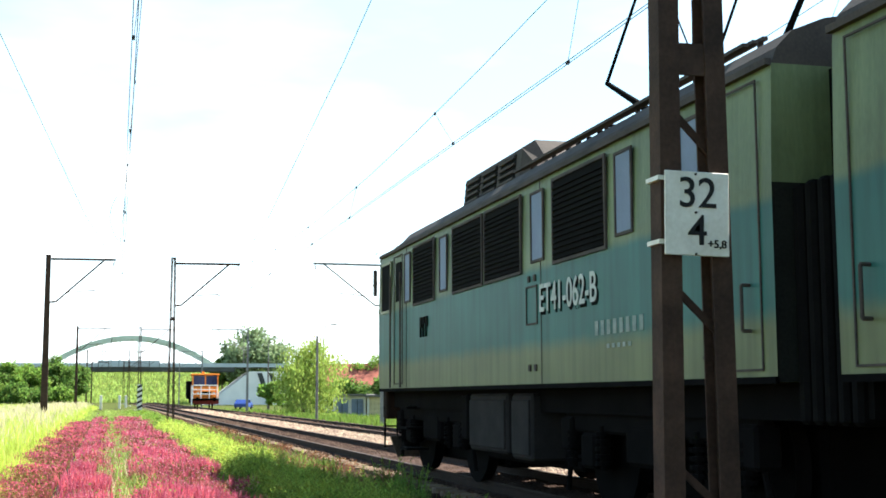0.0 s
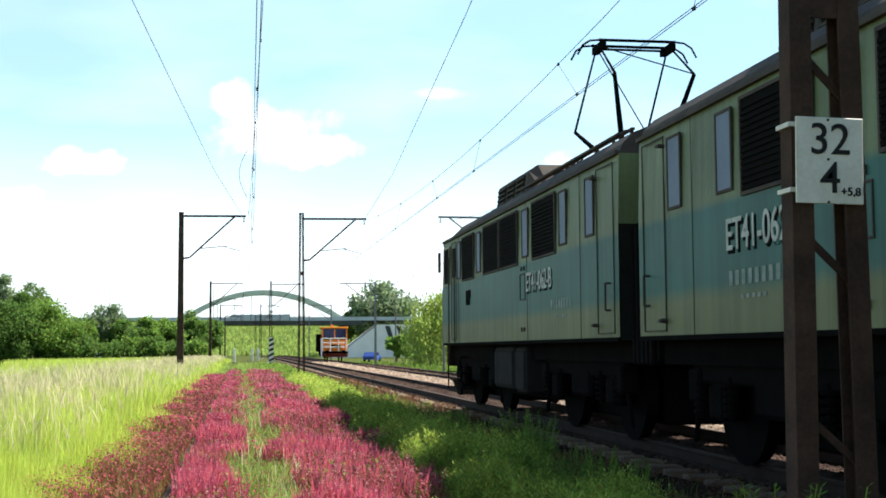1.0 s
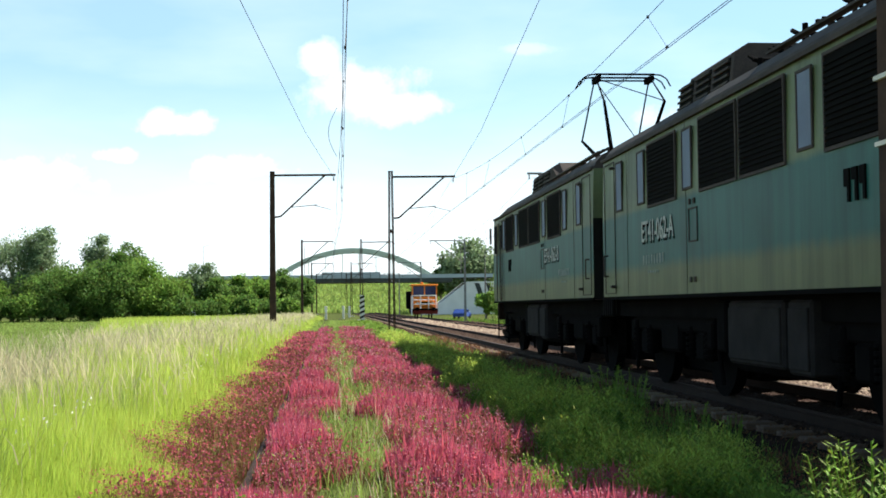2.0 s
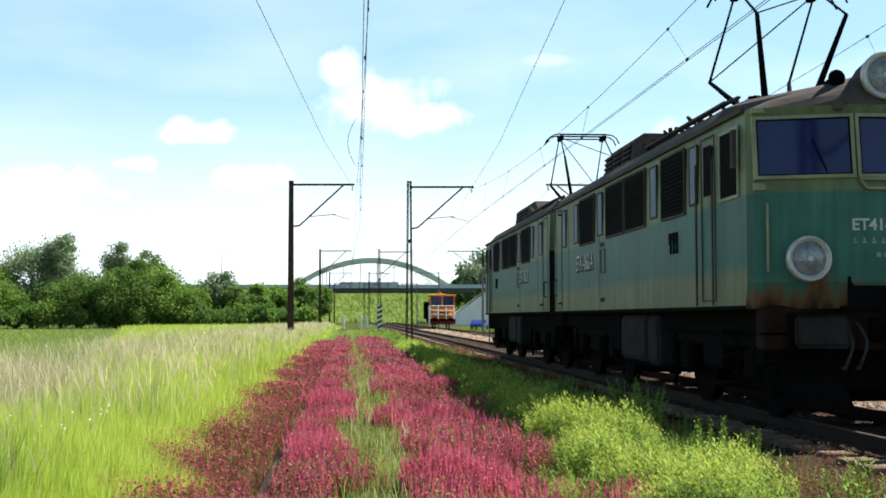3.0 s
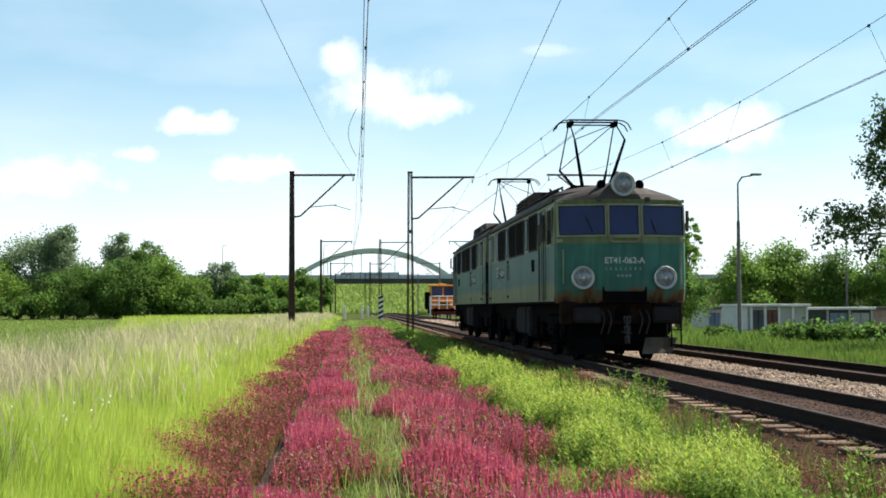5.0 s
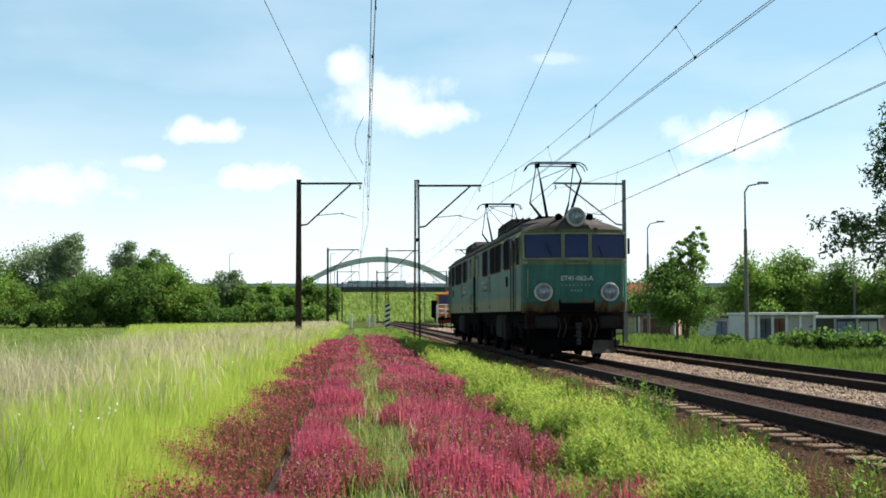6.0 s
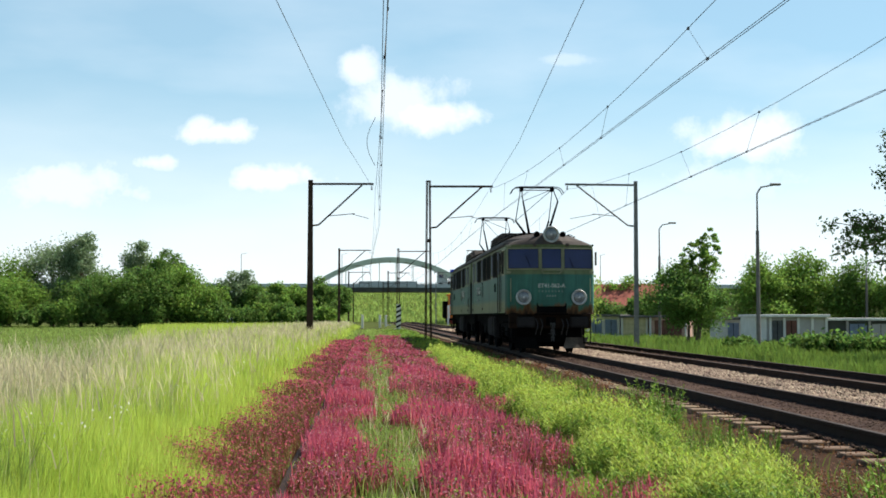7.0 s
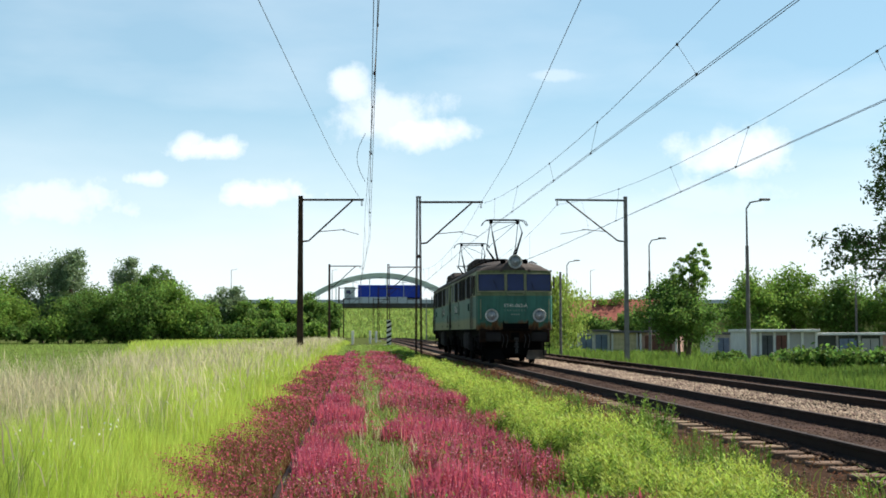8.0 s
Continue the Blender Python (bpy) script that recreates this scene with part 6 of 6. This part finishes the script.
# hedge and trees along the field's far edge
for x, y, h, r, m, lab in ((-49, 172, 9.5, 6, MD, "broad green tree at the field edge"), (-42.5, 176, 12.2, 5.2, SV, "tall grey-green tree at the field edge"), (-38.3, 174, 13.3, 3.2, SV, "tall slender grey-green tree at the field edge"),
                           (-35, 168, 7.5, 4.6, DK, "dark bushy tree at the field edge"), (-31, 175, 11.8, 3.4, SV, "round-topped grey-green tree at the field edge"), (-27, 174, 10.6, 2.9, DK, "dark round-topped tree at the field edge"),
                           (-29, 166, 8.0, 4.4, DK, "dark leafy tree in a hedge"), (-23.8, 168, 7.6, 4.0, MD, "green leafy tree in a hedge"), (-20.2, 170, 6.0, 2.8, MD, "small green hedge tree"),
                           (-17.0, 172, 7.6, 2.8, SV, "small grey-green tree in a hedge"), (-14.6, 170, 5.6, 2.4, DK, "small dark hedge bush"), (-12.2, 171, 5.6, 2.2, MD, "small light green hedge tree"),
                           (-9.6, 173, 5.8, 2.2, MD, "small light green hedge tree"), (-6.6, 176, 7.2, 2.5, DK, "dark bushy tree by the railway"), (-4.3, 185, 6.2, 2.2, DK, "dark bush by the railway"),
                           (-55, 170, 8.0, 5, DK, "dark broad tree at the field edge"), (-62, 174, 9.0, 6, MD, "broad green tree at the field edge"), (-45.5, 166, 6.2, 4.6, MD, "low green bushy tree")):
    tree(x, y, h * 1.08, r * 1.1, m, lab, 15000, 0.15, 0.02, 52)
# undergrowth that closes the hedge to the ground
for k in range(22):
    tree(-61 + 2.65 * k + random.uniform(-0.6, 0.6), 162 + random.uniform(-1.5, 1.5) + 0.25 * k, random.uniform(2.2, 4.2), random.uniform(1.8, 2.6), (DK, MD)[k % 3 == 0], "low leafy bush at the foot of a hedge", 2600, 0.17, 0.0, 20, name="bush", fat=1.6)
# by the track and road
tree(20.0, 79, 5.6, 3.1, DK, "leafy tree with uneven crown beside the garages", 17000, 0.085, 0.12, 56, tall=0.9, fat=0.9)
tree(20.6, 79.5, 8.3, 1.5, MD, "slender leaning tree with feathery top", 7500, 0.08, 0.2, 120, lean=0.45, fat=0.42)
tree(16.6, 112, 7.4, 3.6, WI, "yellow-green weeping willow beside the road", 13000, 0.12, 0.12, 30, droop=0.9, name="willow_tree")
tree(36.0, 330, 20.5, 8.5, SV, "large grey-green tree behind the bridge slope", 6000, 0.55, 0.2, 34)
tree(28.5, 332, 13.0, 4.0, DK, "dark smaller tree behind the bridge", 3000, 0.5, 0.2, 20)
tree(20.2, 166, 4.4, 1.8, MD, "green shrub below the bridge slope", 2200, 0.25, 0.0, 16, name="shrub")
for x, y, h, r, m in ((31.5, 122, 7.2, 3.0, DK), (35.5, 112, 8.2, 3.4, MD), (39.5, 114, 8.6, 3.6, MD), (44, 113, 8.0, 3.6, DK), (48.5, 110, 8.4, 3.6, MD), (53, 106, 8.0, 3.6, DK), (26.5, 124, 4.2, 2.6, DK), (23.0, 126, 4.1, 2.6, DK), (30.5, 126, 5.4, 2.6, MD), (30.0, 150, 7.6, 3.2, MD), (36, 152, 8.0, 3.4, DK)):
    tree(x, y, h * 0.95, r, m, "leafy green tree behind the garages", 13000, 0.125, 0.05, 44)
for x, y, h, r in ((21.5, 61, 1.1, 1.6), (23.6, 60, 1.2, 1.9), (26, 59, 1.1, 2.0), (19.6, 66, 0.7, 1.2)):
    tree(x, y, h, r, DK, "low dark green shrub on the verge", 2600, 0.12, 0.0, 26, name="shrub", fat=2.2)


# Leaf green darkened: shade of the backlit boughs put into its colour.
leaf_road_shaded = plant_mat("leaf_shaded", (0.085, 0.14, 0.035), (0.05, 0.09, 0.025), 0.3, 0.45)


def near_tree(x, y, h):
    """A roadside tree: boughs reach out with sprays of leaves along their twigs."""
    d = gz(x, y)
    e = empty("roadside_tree", "tree with open leafy boughs against the sky", "tree", pose(x, y, d))
    part("trunk", rd((0, 0, -0.2), (0.1, 0, h * 0.95), 0.22, 0.06, 10), bark, e)
    g = np.random.default_rng(5)
    bm = bmesh.new()
    pts = []
    for k in range(44):
        a = g.uniform(0, 6.283) if k > 4 else math.pi + g.uniform(-0.35, 0.35)
        z0 = h * (g.uniform(0.40, 0.95) if k > 4 else g.uniform(0.46, 0.54))
        L = g.uniform(0.65, 1.0) * (4.4 if z0 < 0.56 * h else 3.4 * (1.15 - z0 / h) / 0.6)
        el = g.uniform(-0.15, 0.35) if k > 4 else g.uniform(-0.05, 0.15)
        p = Vector((0.1, 0, z0))
        dirv = Vector((math.cos(a) * math.cos(el), math.sin(a) * math.cos(el), math.sin(el)))
        q = p + dirv * L
        rod(bm, p, q, 0.045, 0.012, 5)
        for j in range(9):
            c = p.lerp(q, 0.35 + 0.65 * j / 8)
            t = Vector(g.normal(size=3)).normalized() * g.uniform(0.35, 0.9)
            rod(bm, c, c + t, 0.012, 0.005, 4)
            for _ in range(30):
                pts.append(c + t * g.uniform(0.3, 1.1) + Vector(g.normal(size=3)) * 0.12)
    part("bough", bm, bark, e)["kind"] = "stuff"
    P = np.array([tuple(p) for p in pts])
    n = len(P)
    u = g.normal(size=(n, 3))
    u /= np.linalg.norm(u, axis=1)[:, None]
    w = np.cross(u, g.normal(size=(n, 3)))
    w /= np.linalg.norm(w, axis=1)[:, None]
    s = 0.088 * g.uniform(0.6, 1.3, (n, 1))
    V = np.stack([P - u * s, P - w * s * 0.5, P + u * s, P + w * s * 0.5], 1).reshape(-1, 3)
    i = np.arange(n)[:, None] * 4
    cr = raw("leaves", V, np.concatenate([i + [[0, 1, 2]], i + [[0, 2, 3]]], 1).reshape(-1, 3), leaf_road_shaded)
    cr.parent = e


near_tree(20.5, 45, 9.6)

# ---- sleepers, one by one where they pass close, joined farther off ----
def lay_sleepers():
    for tr, c in TRACKS:
        y = -20.0
        while y < 150:
            o = new("sleeper", SLEEPER)
            o.matrix_basis = pose(c + random.uniform(-0.03, 0.03), y, random.uniform(-0.006, 0.006), 0, 0, random.uniform(-0.6, 0.6))
            o.parent = tr
            y += 0.62
        bm = bmesh.new()
        for k in range(180):
            box(bm, c - 1.3, c + 1.3, y, y + 0.25, -0.32, -0.172)
            y += 0.62
        far_s = part("far_sleepers", bm, sleeper_mat, tr)
        far_s["kind"] = "stuff"


lay_sleepers()


# ---- what moves ----
def motions():
    walk(loco, [(t, pose(D1, -6.95 + 6.9475 * t + 0.0124 * t * t, 0)) for t in (0, 1, 2, 3, 4, 5, 6, 7, 8)])
    walk(truck, [(t, pose(-0.1 + 19.2 * (8.0 - t), 296.8, 8.15)) for t in (0, 2, 4, 6, 8)])

motions()
